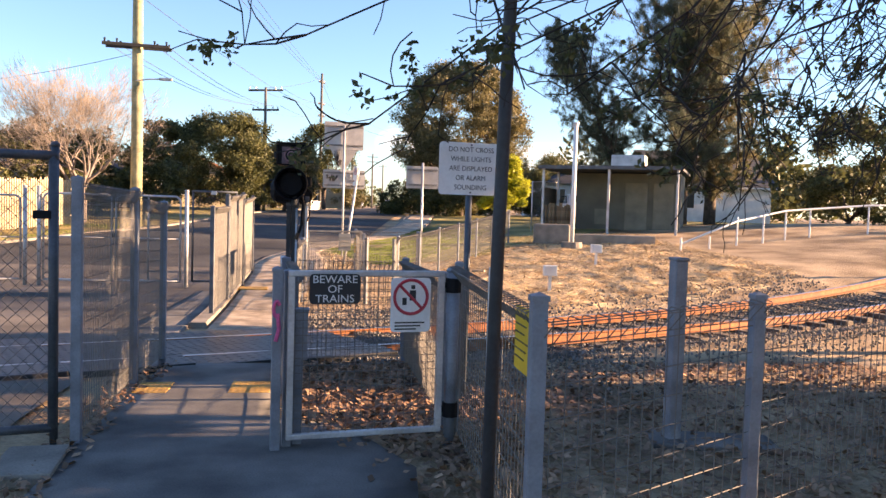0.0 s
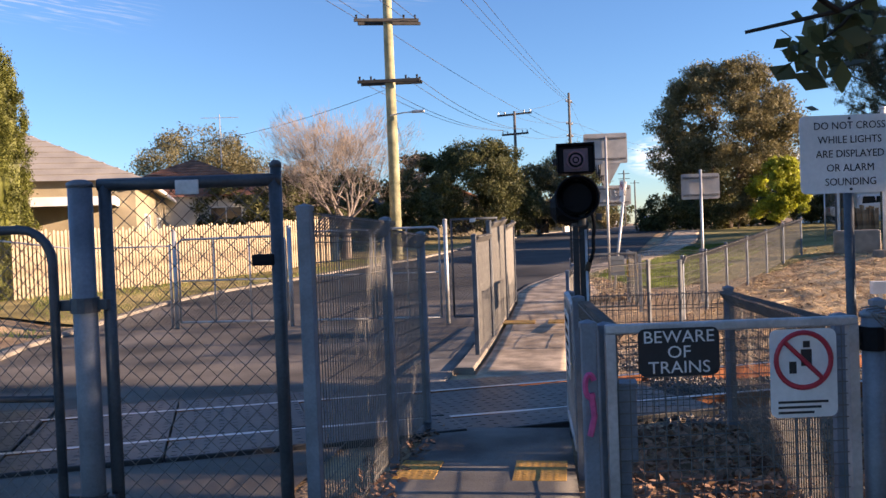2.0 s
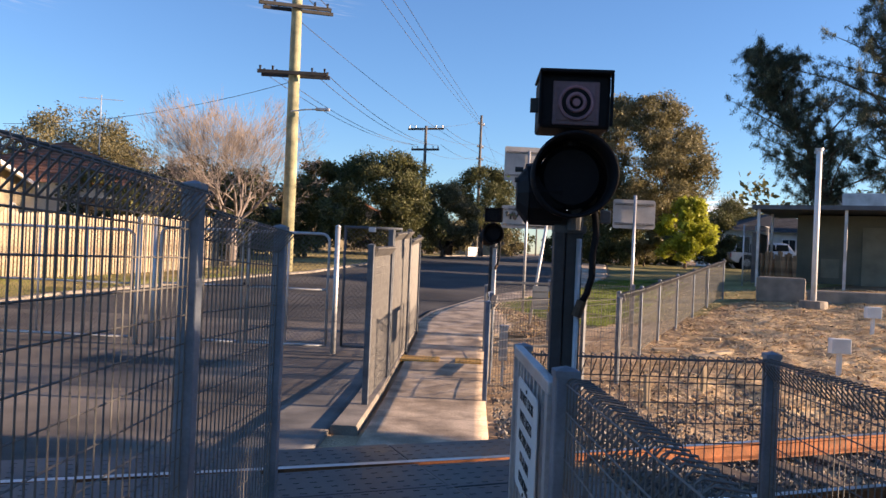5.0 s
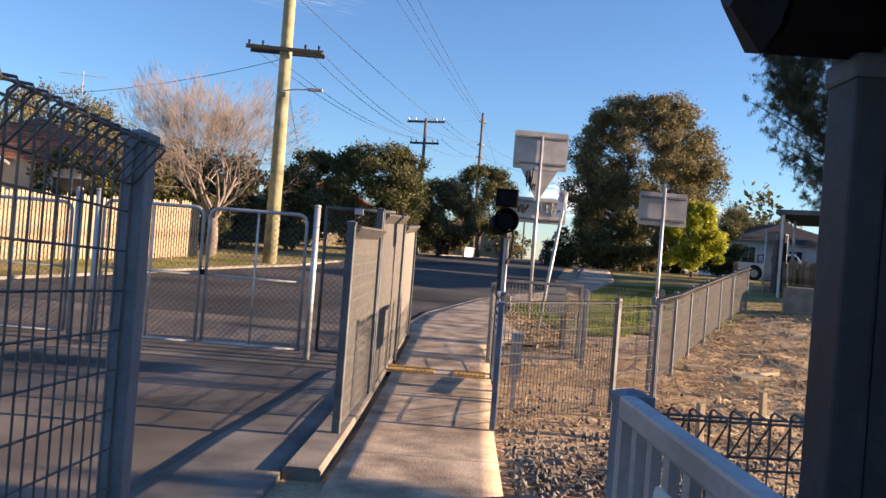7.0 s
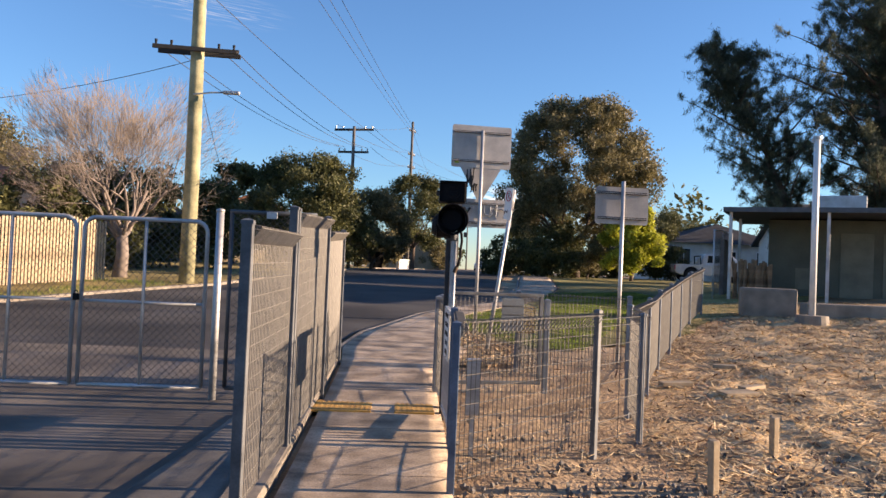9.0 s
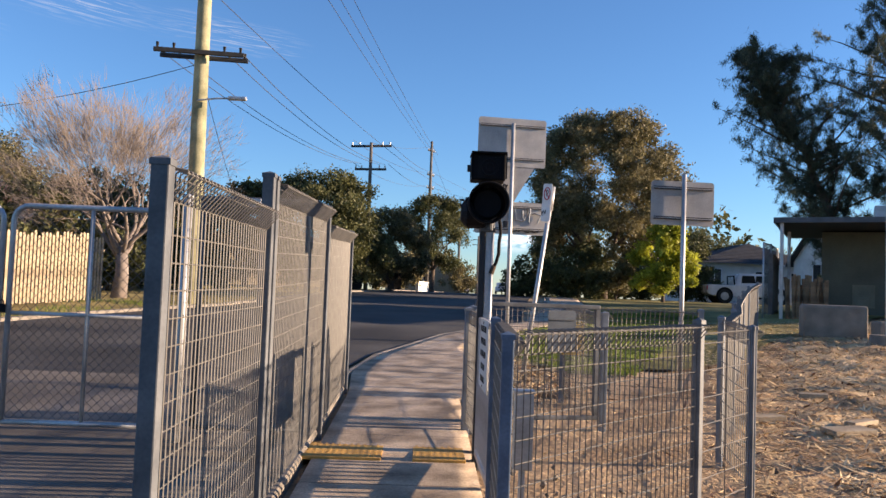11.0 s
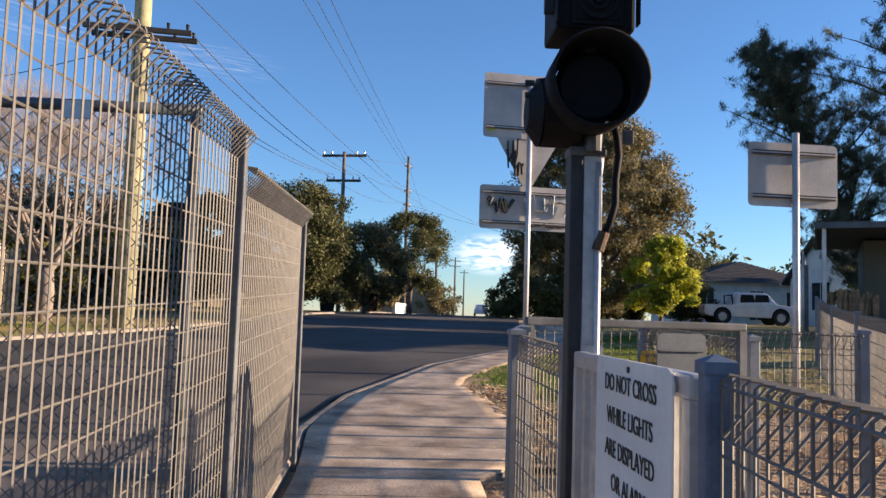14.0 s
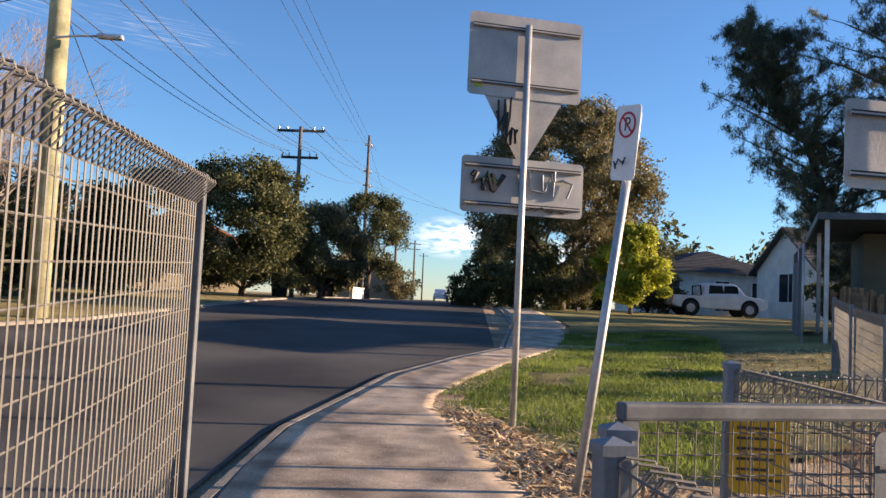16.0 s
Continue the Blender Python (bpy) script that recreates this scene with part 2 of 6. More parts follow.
M_WHITEWALL = material("white_weatherboard", (0.7, 0.68, 0.62), 0.75, 0, 0.12, 1.5, 30, 0.1)
# Dark tone stands in for tree and canopy shade on the hut.
M_GREYWALL = material("shaded_grey_green_wall", (0.105, 0.115, 0.09), 0.8, 0, 0.2, 1.2, 25, 0.15)
M_GLASS = material("window_glass", (0.02, 0.025, 0.03), 0.08, 0, 0.1, 2, 10, 0)
M_RED = material("sign_red", (0.55, 0.03, 0.05), 0.5, 0, 0.12, 5, 40, 0.03)
M_YELLOW = material("notice_yellow", (0.75, 0.42, 0.02), 0.55, 0, 0.12, 5, 40, 0.03)
M_PINK = material("pink_spray_paint", (0.75, 0.1, 0.25), 0.6, 0, 0.2, 12, 60, 0)
M_INK = material("black_print", (0.02, 0.02, 0.022), 0.6, 0, 0.2, 5, 40, 0)
M_CARWHITE = material("white_car_paint", (0.7, 0.71, 0.73), 0.25, 0, 0.05, 2, 10, 0)
M_TYRE = material("tyre_rubber", (0.02, 0.02, 0.02), 0.85, 0, 0.2, 5, 40, 0.1)
M_RUST = material("rusty_bracket", (0.13, 0.085, 0.055), 0.7, 0.4, 0.4, 8, 60, 0.2)

# ---- ground, road, path ----
RAIL_A = math.atan(0.46)          # the track runs askew to the path
RAIL_N, RAIL_F = 7.35, 9.0        # where the two rails cross x = 0


def sheet(xs, ys, lift, fn=None):
    g = Geo()
    nx = len(xs)
    g.v = [(x, y, (fn or gz)(x, y) + lift) for y in ys for x in xs]
    g.f = [(j * nx + i, j * nx + i + 1, (j + 1) * nx + i + 1, (j + 1) * nx + i) for j in range(len(ys) - 1) for i in range(nx - 1)]
    return g


def band(rows, lift, thick=0.0, step=0.5):
    """A strip between a left and a right edge, rows of (y, x_left, x_right), laid on the land."""
    ys = np.arange(rows[0][0], rows[-1][0] + 1e-6, step)
    g = Geo()
    n = 9
    ry = [r[0] for r in rows]
    for y in ys:
        a, b = np.interp(y, ry, [r[1] for r in rows]), np.interp(y, ry, [r[2] for r in rows])
        g.v += [(a + (b - a) * i / (n - 1), y, gz(a + (b - a) * i / (n - 1), y) + lift) for i in range(n)]
    k = len(ys)
    g.f = [(j * n + i, j * n + i + 1, (j + 1) * n + i + 1, (j + 1) * n + i) for j in range(k - 1) for i in range(n - 1)]
    if thick:
        m = len(g.v)
        for j in range(k):
            for i in (0, n - 1):
                x, y, z = g.v[j * n + i]
                g.v.append((x, y, z - thick))
        for j in range(k - 1):
            g.f.append((j * n, (j + 1) * n, m + 2 * (j + 1), m + 2 * j))
            g.f.append((j * n + n - 1, m + 2 * j + 1, m + 2 * j + 3, (j + 1) * n + n - 1))
    return g


gx = sorted({-1500, -700, -350, -180, -110, -80, -60, -50, -44, -38, *np.arange(-34, 34.1, 1.0), 40, 48, 60, 80, 110, 180, 350, 700, 1500})
gy = sorted({-400, -200, -100, -60, -40, -30, -24, *np.arange(-18, 62.1, 1.0), 66, 72, 80, 92, 110, 140, 200, 320, 600, 1200, 2500})
solo("ground", sheet(gx, gy, -0.06), M_DIRT, "dry brown earth strewn with straw and leaves", "ground", "structure", flat=False)

ROAD = [(-40, -6.4, -1.05), (7, -6.8, -1.05), (10, -8.0, -1.03), (13, -8.8, -1.0), (16, -9.1, -0.88), (19, -9.3, -0.75), (21.2, -9.0, -0.45), (22.7, -8.4, 0.0), (24.8, -7.6, 0.6), (26.9, -6.9, 1.65), (28.8, -6.1, 2.8), (31.5, -5.0, 3.2), (52, -2.0, 6.2), (100, 3.8, 12.2), (260, 23, 32)]
def road_span(y0, y1):
    ry = [r[0] for r in ROAD]
    cut = [y0] + [y for y in ry if y0 < y < y1] + [y1]
    return [(y, float(np.interp(y, ry, [r[1] for r in ROAD])), float(np.interp(y, ry, [r[2] for r in ROAD]))) for y in cut]


solo("road", band(road_span(-40, 18.5), -0.035, step=0.5), M_ASPHALT, "worn grey-brown asphalt road across the railway", "road", "structure", flat=False)
solo("road", band(road_span(18.5, 260), -0.035, step=0.5), M_TAR, "darker asphalt along the street", "road", "structure", flat=False)
PATHW = [(-12, -0.42, 1.62), (2.0, -0.42, 1.66), (3.0, -0.42, 1.75), (4.0, -0.42, 1.35), (4.25, -0.42, 0.82), (6.9, -0.42, 0.72)]
solo("pavement", band(PATHW, 0.0, 0.12, 0.25), M_APRON, "dark grey concrete footpath before the crossing", "pavement", "structure", flat=False)
PATH2 = [(9.4, -0.42, 0.72), (12.0, -0.42, 0.72), (13.5, -0.42, 0.76), (17.4, -0.42, 0.78), (18.0, -0.45, 1.22), (19.0, -0.52, 1.42), (19.8, -0.46, 1.34), (21.2, -0.26, 1.24), (22.5, 0.12, 1.06), (23.3, 0.36, 1.21), (24.8, 0.8, 1.83), (26.9, 1.86, 2.85), (28.8, 3.0, 3.9), (31.3, 3.55, 4.75), (36, 4.6, 6.0), (52, 7.0, 8.5), (80, 10.5, 12)]
path_bed = solo("pavement", band(PATH2, -0.022, 0.1, 0.25), M_APRON, "sunlit tan concrete footpath curving beside the road", "pavement", "structure", flat=False)


def slab(y0, y1):
    """One bay of the path, its right edge a little broken."""
    ry = [r[0] for r in PATH2]
    rows = []
    for y in np.linspace(y0, y1, 7):
        e = 0.03 * noise.noise(Vector((0.3, y * 2.3, 0))) + 0.018 * noise.noise(Vector((0.9, y * 9, 4)))
        rows.append((float(y), float(np.interp(y, ry, [r[1] for r in PATH2])), float(np.interp(y, ry, [r[2] for r in PATH2])) + (e if y > 17.6 else 0)))
    return band(rows, 0.0, 0.03, (y1 - y0) / 6 - 1e-7)


for y0 in [9.42, 10.9, 12.4, 13.9, 15.4, 16.9, 18.4, 19.9, 21.4, 22.9, 24.4, 25.9, 27.4, 28.9, 30.9, 33.4, 36.4, 40.4]:
    nxt = {9.42: 10.9, 28.9: 30.9, 30.9: 33.4, 33.4: 36.4, 36.4: 40.4, 40.4: 52}.get(y0, y0 + 1.5)
    part("slab", slab(y0, nxt - 0.012), M_CONC, path_bed, flat=False)

solo("pavement", band([(8.9, -1.5, -0.76), (11, -1.45, -0.76), (14.5, -1.15, -0.76)], -0.012, 0.05, 0.25), M_APRON, "dark grey concrete apron between the road and the fence plinth", "pavement", "structure", flat=False)


def kerb(name, pts, w, lift, label):
    g = Geo()
    prof = ((-w / 2, -0.2), (-w / 2, lift - 0.02), (-w / 2 + 0.02, lift), (w / 2 - 0.02, lift), (w / 2, lift - 0.02), (w / 2, -0.2))
    line = []
    for (x0, y0), (x1, y1) in zip(pts, pts[1:]):
        k = max(1, int(math.hypot(x1 - x0, y1 - y0) / 0.4))
        line += [(x0 + (x1 - x0) * i / k, y0 + (y1 - y0) * i / k) for i in range(k)]
    line.append(pts[-1])
    for i, (x, y) in enumerate(line):
        (xa, ya), (xb, yb) = line[max(i - 1, 0)], line[min(i + 1, len(line) - 1)]
        d = Vector((xb - xa, yb - ya)).normalized()
        g.v += [(x + d.y * s, y - d.x * s, gz(x, y) + h) for s, h in prof]
    n = len(prof)
    g.f = [(i * n + j, i * n + j + 1, (i + 1) * n + j + 1, (i + 1) * n + j) for i in range(len(line) - 1) for j in range(n - 1)]
    e = (len(line) - 1) * n
    g.f += [tuple(range(n)), tuple(e + k for k in reversed(range(n)))]
    return solo(name, g, M_KERB, label, "kerb", "structure", flat=True)


kerb("kerb", [(-0.62, 10.2), (-0.62, 17.9)], 0.26, 0.03, "stained concrete plinth under the mesh fence")
kerb("kerb", [(-0.53, 17.95), (-0.59, 19.0), (-0.33, 21.2), (0.05, 22.5), (0.29, 23.3), (0.73, 24.8), (1.79, 26.9), (2.93, 28.8), (3.48, 31.3), (4.53, 36), (6.93, 52)], 0.1, -0.004, "pale concrete kerb along the curved footpath")
kerb("kerb", [(-7.2, 8), (-8.9, 13), (-9.2, 16), (-9.4, 19), (-9.1, 21.2), (-8.5, 22.7), (-7.7, 24.8), (-7.0, 26.9), (-6.2, 28.8), (-5.2, 31), (-2.1, 52), (3.7, 100)], 0.22, 0.03, "pale concrete kerb on the far side of the road")

# lawns
solo("lawn", band([(20.6, 1.7, 4.2), (22.5, 1.2, 6.2), (23.4, 1.3, 6.5), (25, 2.0, 7.6), (28.8, 3.98, 11), (31.3, 4.85, 14), (36, 6.1, 22), (52, 8.6, 40), (70, 10.8, 60)], -0.02), M_LAWN, "green lawn beside the footpath", "lawn", "structure", flat=False)
solo("lawn", band([(15.5, -22, -9.4), (19, -24, -9.6), (21.2, -26, -9.3), (24, -30, -8.1), (28.8, -36, -6.4), (31, -40, -5.4), (52, -60, -2.3), (90, -80, 2.4)], -0.005), M_VERGE, "green and straw coloured verge before the paling fence", "lawn", "structure", flat=False)


# ---- railway ----
def rail_pose(c, s, z=0.0):
    """A pose on the track: c is where it crosses x = 0, s metres along it."""
    x, y = math.cos(RAIL_A) * s, c + math.sin(RAIL_A) * s
    return pose(x, y, land(x, y) + z, 0, 0, math.degrees(RAIL_A))


def on_rail(c, s):
    return math.cos(RAIL_A) * s, c + math.sin(RAIL_A) * s


def rail(c, a, b, top):
    g, h = Geo(), Geo()
    prof = ((-0.07, -0.15), (-0.07, -0.135), (-0.012, -0.12), (-0.012, -0.035), (-0.035, -0.02), (-0.035, 0), (0.035, 0), (0.035, -0.02), (0.012, -0.035), (0.012, -0.12), (0.07, -0.135), (0.07, -0.15))
    ss = np.arange(a, b + 0.01, 1.0)
    nx, ny = -math.sin(RAIL_A), math.cos(RAIL_A)
    for s in ss:
        x, y = on_rail(c, s)
        z = land(x, y)
        g.v += [(x + nx * o, y + ny * o, z + top + t) for o, t in prof]
        h.v += [(x + nx * o, y + ny * o, z + top + 0.003) for o in (-0.034, 0.034)]
    n = len(prof)
    for i in range(len(ss) - 1):
        g.f += [(i * n + j, i * n + (j + 1) % n, (i + 1) * n + (j + 1) % n, (i + 1) * n + j) for j in range(n)]
        h.f.append((2 * i, 2 * i + 1, 2 * i + 3, 2 * i + 2))
    ob = solo("railway_rail", g, M_RAIL, "rusty steel rail with a worn shiny head", "rail", group="rails of the track")
    part("rail_head", h, M_RAILHEAD, ob, "polished running surface")


for c in (RAIL_N, RAIL_F):
    rail(c, -40, 70, 0.012)


def sleeper_geo():
    return Geo().box(-0.11, 0.11, -1.2, 1.2, -0.14, 0, 0.02)


SLEEPER = sleeper_geo().mesh("sleeper")
for i in range(60):
    s = 2.6 + i * 0.68
    o = part("sleeper", SLEEPER, M_SLEEPER)
    o.matrix_world = rail_pose((RAIL_N + RAIL_F) / 2, s, -0.14)
    tagged(o, "weathered timber railway sleeper", "sleeper", "sleepers of the track")

# rubber panels between and beside the rails, over the road and the path
PANEL = {}


def panel_geo(w, d):
    g = Geo().box(0.006, w - 0.006, 0.006, d - 0.006, -0.09, 0, 0.012)
    for i in range(int(w / 0.12)):
        for j in range(int(d / 0.12)):
            x, y = 0.07 + i * 0.12, 0.07 + j * 0.12
            g.box(x - 0.022, x + 0.022, y - 0.007, y + 0.007, -0.002, 0.0025)
    return g.mesh("crossing_panel")


deck = thing("crossing_deck", rail_pose(RAIL_N, 0), "black ribbed rubber crossing panels around the rails", "crossing deck", kind="structure")
for c0, d in ((-0.62, 0.55), (0.09, 0.61), (0.76, 0.61), (1.55, 0.55)):
    key = round(d, 2)
    if key not in PANEL:
        PANEL[key] = panel_geo(1.2, d)
    for i in range(8):
        s = -7.6 + i * 1.2
        off = c0
        x = math.cos(RAIL_A) * s - math.sin(RAIL_A) * off
        y = RAIL_N + math.sin(RAIL_A) * s + math.cos(RAIL_A) * off
        o = part("panel", PANEL[key], M_RUBBER, deck)
        o.matrix_parent_inverse = deck.matrix_world.inverted()
        e = gz(x + 0.5, y + 0.4)
        o.matrix_basis = pose(x, y, e + 0.008 + 0.003 * (i % 3), 0, 0, math.degrees(RAIL_A))

# ---- fences ----
def wire_panel(L, h, vs=0.05, hs=0.1, r=0.0031, loops=True, z0=0.05):
    """Welded mesh with a rolled loop top, along x."""
    g = Geo()
    n = max(2, int(L / vs))
    top = h - 0.11 if loops else h
    for i in range(n + 1):
        x = L * i / n
        g.tube((x, 0, z0), (x, 0, top), r, 4, cap=False)
        if loops:
            g.pipe([(x, 0, top), (x, 0, h - 0.01), (x, -0.012, h), (x, -0.075, h - 0.008), (x, -0.08, h - 0.02), (x, -0.002, top)], r, 4)
    zs = list(np.arange(z0 + 0.02, top - 0.02, hs)) + [top]
    for z in zs:
        g.tube((0, r, z), (L, r, z), r, 4, cap=False)
    if loops:
        g.tube((0, -0.07, h - 0.016), (L, -0.07, h - 0.016), r, 4, cap=False)
        g.tube((0, 0.004, h - 0.02), (L, 0.004, h - 0.02), r, 4, cap=False)
    return g


def post_geo(h, w=0.065, deep=0.1):
    g = Geo().box(-w / 2, w / 2, -w / 2, w / 2, -deep, h - 0.02, 0.006)
    b = w / 2 + 0.004
    g.add([(-b, -b, h - 0.03), (b, -b, h - 0.03), (b, b, h - 0.03), (-b, b, h - 0.03), (-b, -b, h - 0.008), (b, -b, h - 0.008), (b, b, h - 0.008), (-b, b, h - 0.008), (0, 0, h + 0.006)],
          [(3, 2, 1, 0), (0, 1, 5, 4), (1, 2, 6, 5), (2, 3, 7, 6), (3, 0, 4, 7), (4, 5, 8), (5, 6, 8), (6, 7, 8), (7, 4, 8)])
    return g


def mesh_fence(pts, label, h=1.15, hs=0.1, vs=0.05, w=0.065, loops=True, group="", heights=None, skip=(), post=None, bare=()):
    """Posts at pts and a mesh panel between each two."""
    ob = thing("mesh_fence", pose(*pts[0], gz(*pts[0])), label, "fence", group)
    z0 = gz(*pts[0])
    x0, y0 = pts[0]
    heights = heights or [h] * len(pts)
    for i, (x, y) in enumerate(pts):
        if i in bare:
            continue
        o = part("post", post_geo(heights[i], w), post or M_POST, ob)
        a = along(pts[i], pts[i + 1]) if i + 1 < len(pts) else along(pts[i - 1], pts[i])
        o.matrix_basis = pose(x - x0, y - y0, gz(x, y) - z0) @ Matrix.Rotation(a.to_euler().z, 4, 'Z')
    for i, (p, q) in enumerate(zip(pts, pts[1:])):
        if i in skip:
            continue
        L = math.hypot(q[0] - p[0], q[1] - p[1]) - w - 0.01
        hh = min(heights[i], heights[i + 1]) - 0.03
        g = wire_panel(L, hh, vs, hs, loops=loops)
        dz = gz(*q) - gz(*p)
        g.v = [(x, yy, z + dz * x / max(L, 0.01)) for x, yy, z in g.v]
        o = tagged(part("wire_panel", g, M_WIRE, ob), kind="stuff")
        a = math.atan2(q[1] - p[1], q[0] - p[0])
        o.matrix_basis = Matrix.Translation((p[0] - x0, p[1] - y0, gz(*p) - z0)) @ Matrix.Rotation(a, 4, 'Z') @ Matrix.Translation((w / 2 + 0.005, 0, 0))
    return ob


def chain(L, z0, z1, pitch=0.075, r=0.0022):
    """Chain-link wire: crossing diagonals that bulge to either side."""
    g = Geo()
    H = z1 - z0
    n = int((L + H) / pitch) + 1
    for sgn in (1, -1):
        for i in range(n):
            c = i * pitch
            a, b = max(0, c - H), min(L, c)
            if b - a < 0.01:
                continue
            pa, pb = (a, c - a), (b, c - b)
            if sgn < 0:
                pa, pb = (L - pa[0], pa[1]), (L - pb[0], pb[1])
            g.tube((pa[0], sgn * 0.004, z0 + pa[1]), (pb[0], -sgn * 0.004, z0 + pb[1]), r, 4, cap=False)
    return g


def pipe_gate(p, q, h, label, mat, z0=0.08, r=0.022, rounded=0.0, mid=True, group="", uprights=0, pitch=0.075, plate=False):
    """A pipe-framed chain-link gate leaf."""
    m = along(p, q)
    L = math.hypot(q[0] - p[0], q[1] - p[1])
    ob = thing("chain_link_gate", m, label, "gate", group)
    f = Geo()
    c = rounded
    arc = [(c - c * math.cos(t), 0, h - c + c * math.sin(t)) for t in np.linspace(0, math.pi / 2, 6)] if c else [(0, 0, h)]
    arc2 = [(L - x, 0, z) for x, _, z in reversed(arc)]
    if c:
        f.pipe([(0, 0, z0)] + arc + arc2 + [(L, 0, z0)], r, 8)
    else:
        f.tube((0, 0, z0), (0, 0, h), r, 10).tube((L, 0, z0), (L, 0, h), r, 10).tube((-r, 0, h), (L + r, 0, h), r * 1.02, 10)
    f.tube((0, 0, z0), (L, 0, z0), r, 8)
    part("gate_frame", f, mat, ob, flat=False)
    if mid:
        part("mid_rail", Geo().tube((r, 0, (h + z0) / 2), (L - r, 0, (h + z0) / 2), r * 0.75, 8), mat, ob, flat=False)
    for k in range(uprights):
        x = L * (k + 1) / (uprights + 1)
        part("upright", Geo().tube((x, 0, z0), (x, 0, h), r * 0.75, 8), mat, ob, flat=False)
    part("chain_link", chain(L, z0, h - 0.02, pitch), M_WIRE, ob)
    if plate:
        part("lock_plate", Geo().box(L * 0.42, L * 0.42 + 0.11, -0.035, -0.025, h - 0.06, h + 0.01, 0.004), M_GALV, ob, "scratched metal lock plate")
        part("catch", Geo().box(L - 0.12, L - 0.01, -0.03, 0.03, h * 0.78, h * 0.78 + 0.055, 0.008), M_BLACK, ob, "black latch block")
    return ob


def pipe_post(x, y, h, r, mat, label, cat="post", group=""):
    z = gz(x, y)
    g = Geo().tube((0, 0, -0.15), (0, 0, h - 0.02), r, 12)
    g.pipe([(0, 0, h - 0.03), (0, 0, h - 0.01), (0, 0, h + 0.005)], r, 12, [r * 1.1, r * 1.1, r * 0.5])
    return solo("gate_post", g, mat, label, cat, "", pose(x, y, z), flat=False, group=group)


FX = -0.49
mesh_fence([(-0.435, 3.64), (FX, 5.54), (FX, 6.86)], "tall grey welded mesh fence with looped top beside the footpath", w=0.065, heights=[1.75, 1.74, 1.68])
mesh_fence([(-0.57, 11.3), (-0.54, 13.05)], "waist to head high mesh fence panel on a concrete plinth", w=0.065, heights=[1.73, 1.915], post=M_POSTD)
mesh_fence([(-0.535, 13.15), (FX, 15.41), (FX, 17.74)], "tall sunlit mesh fence with looped top beside the footpath", w=0.065, heights=[1.91, 1.9, 1.77], post=M_POSTD)

# ---- enclosures round the two signals ----
def picket_gate(p, q, h, label, sign=False):
    """A tube gate with flat pickets."""
    L = math.hypot(q[0] - p[0], q[1] - p[1])
    ob = thing("picket_gate", along(p, q), label, "gate", "gates of the pedestrian mazes")
    part("gate_frame", Geo().box(0, L, -0.02, 0.02, h - 0.05, h, 0.008).box(0, L, -0.02, 0.02, 0.1, 0.15, 0.008).box(0, 0.04, -0.019, 0.019, 0.15, h - 0.05).box(L - 0.04, L, -0.019, 0.019, 0.15, h - 0.05), M_GALV, ob)
    n = int(L / 0.1)
    pk = Geo().box(-0.018, 0.018, -0.01, 0.01, 0.15, h - 0.05).mesh("picket")
    for i in range(1, n):
        o = part("picket", pk, M_GALV, ob)
        o.matrix_basis = pose(L * i / n, 0, 0)
    return ob


def text_mesh(body, size, material, parent, m, name="lettering", squeeze=1.0):
    cu = bpy.data.curves.new(name, 'FONT')
    cu.body, cu.size, cu.align_x, cu.align_y, cu.extrude, cu.resolution_u = body, size, 'CENTER', 'CENTER', 0.0008, 3
    tmp = bpy.data.objects.new(name, cu)
    me = bpy.data.meshes.new_from_object(tmp)
    bpy.data.objects.remove(tmp)
    ob = part(name, me, material, parent)
    ob.matrix_basis = m @ Matrix.Diagonal((squeeze, 1, 1, 1))
    return ob


def board(w, h, t=0.004, c=0.03):
    """A sheet-metal board with rounded corners, upright in the xz plane, facing -y."""
    pts = []
    for cx, cz, a0 in ((w / 2 - c, h / 2 - c, 0), (-w / 2 + c, h / 2 - c, 90), (-w / 2 + c, -h / 2 + c, 180), (w / 2 - c, -h / 2 + c, 270)):
        pts += [(cx + c * math.cos(radians(a0 + k * 30)), cz + c * math.sin(radians(a0 + k * 30))) for k in range(4)]
    return Geo().prism(pts, t, pose(0, t / 2, 0, 90, 0, 0))


UP = pose(0, -0.004, 0, 90, 0, 0)
CROSS_WORDS = ("DO NOT CROSS", "WHILE LIGHTS", "ARE DISPLAYED", "OR ALARM", "SOUNDING")


def cross_sign(parent, m, w=0.6, h=0.45):
    b = part("sign_board", board(w, h), M_WHITE, parent, "white board with black capitals")
    b.matrix_basis = m
    for i, t in enumerate(CROSS_WORDS):
        text_mesh(t, h * 0.135, M_INK, b, pose(0, 0, h * (0.36 - 0.18 * i)) @ UP, squeeze=0.92)
    for x in (-0.42, 0.42):
        s = part("screw", Geo().tube((w * x * 0, -0.006, h * x * 1.08), (w * x * 0, 0.0, h * x * 1.08), 0.008, 8), M_INK, b)
    return b


# near enclosure
mesh_fence([(0.95, 3.64), (0.83, 5.4)], "low mesh fence with looped top along the footpath", 1.16, w=0.075, group="maze fences")
mesh_fence([(0.77, 6.66), (2.05, 6.9), (2.05, 4.05)], "low grey mesh fence with looped top behind the signal", 1.14, w=0.07, group="maze fences")
g1 = picket_gate((0.80, 5.48), (0.74, 6.56), 1.1, "grey metal picket gate with a white notice beside the signal")
cross_sign(g1, pose(0.45, 0.03, 0.78) @ pose(0, 0, 0, 0, 0, 180))


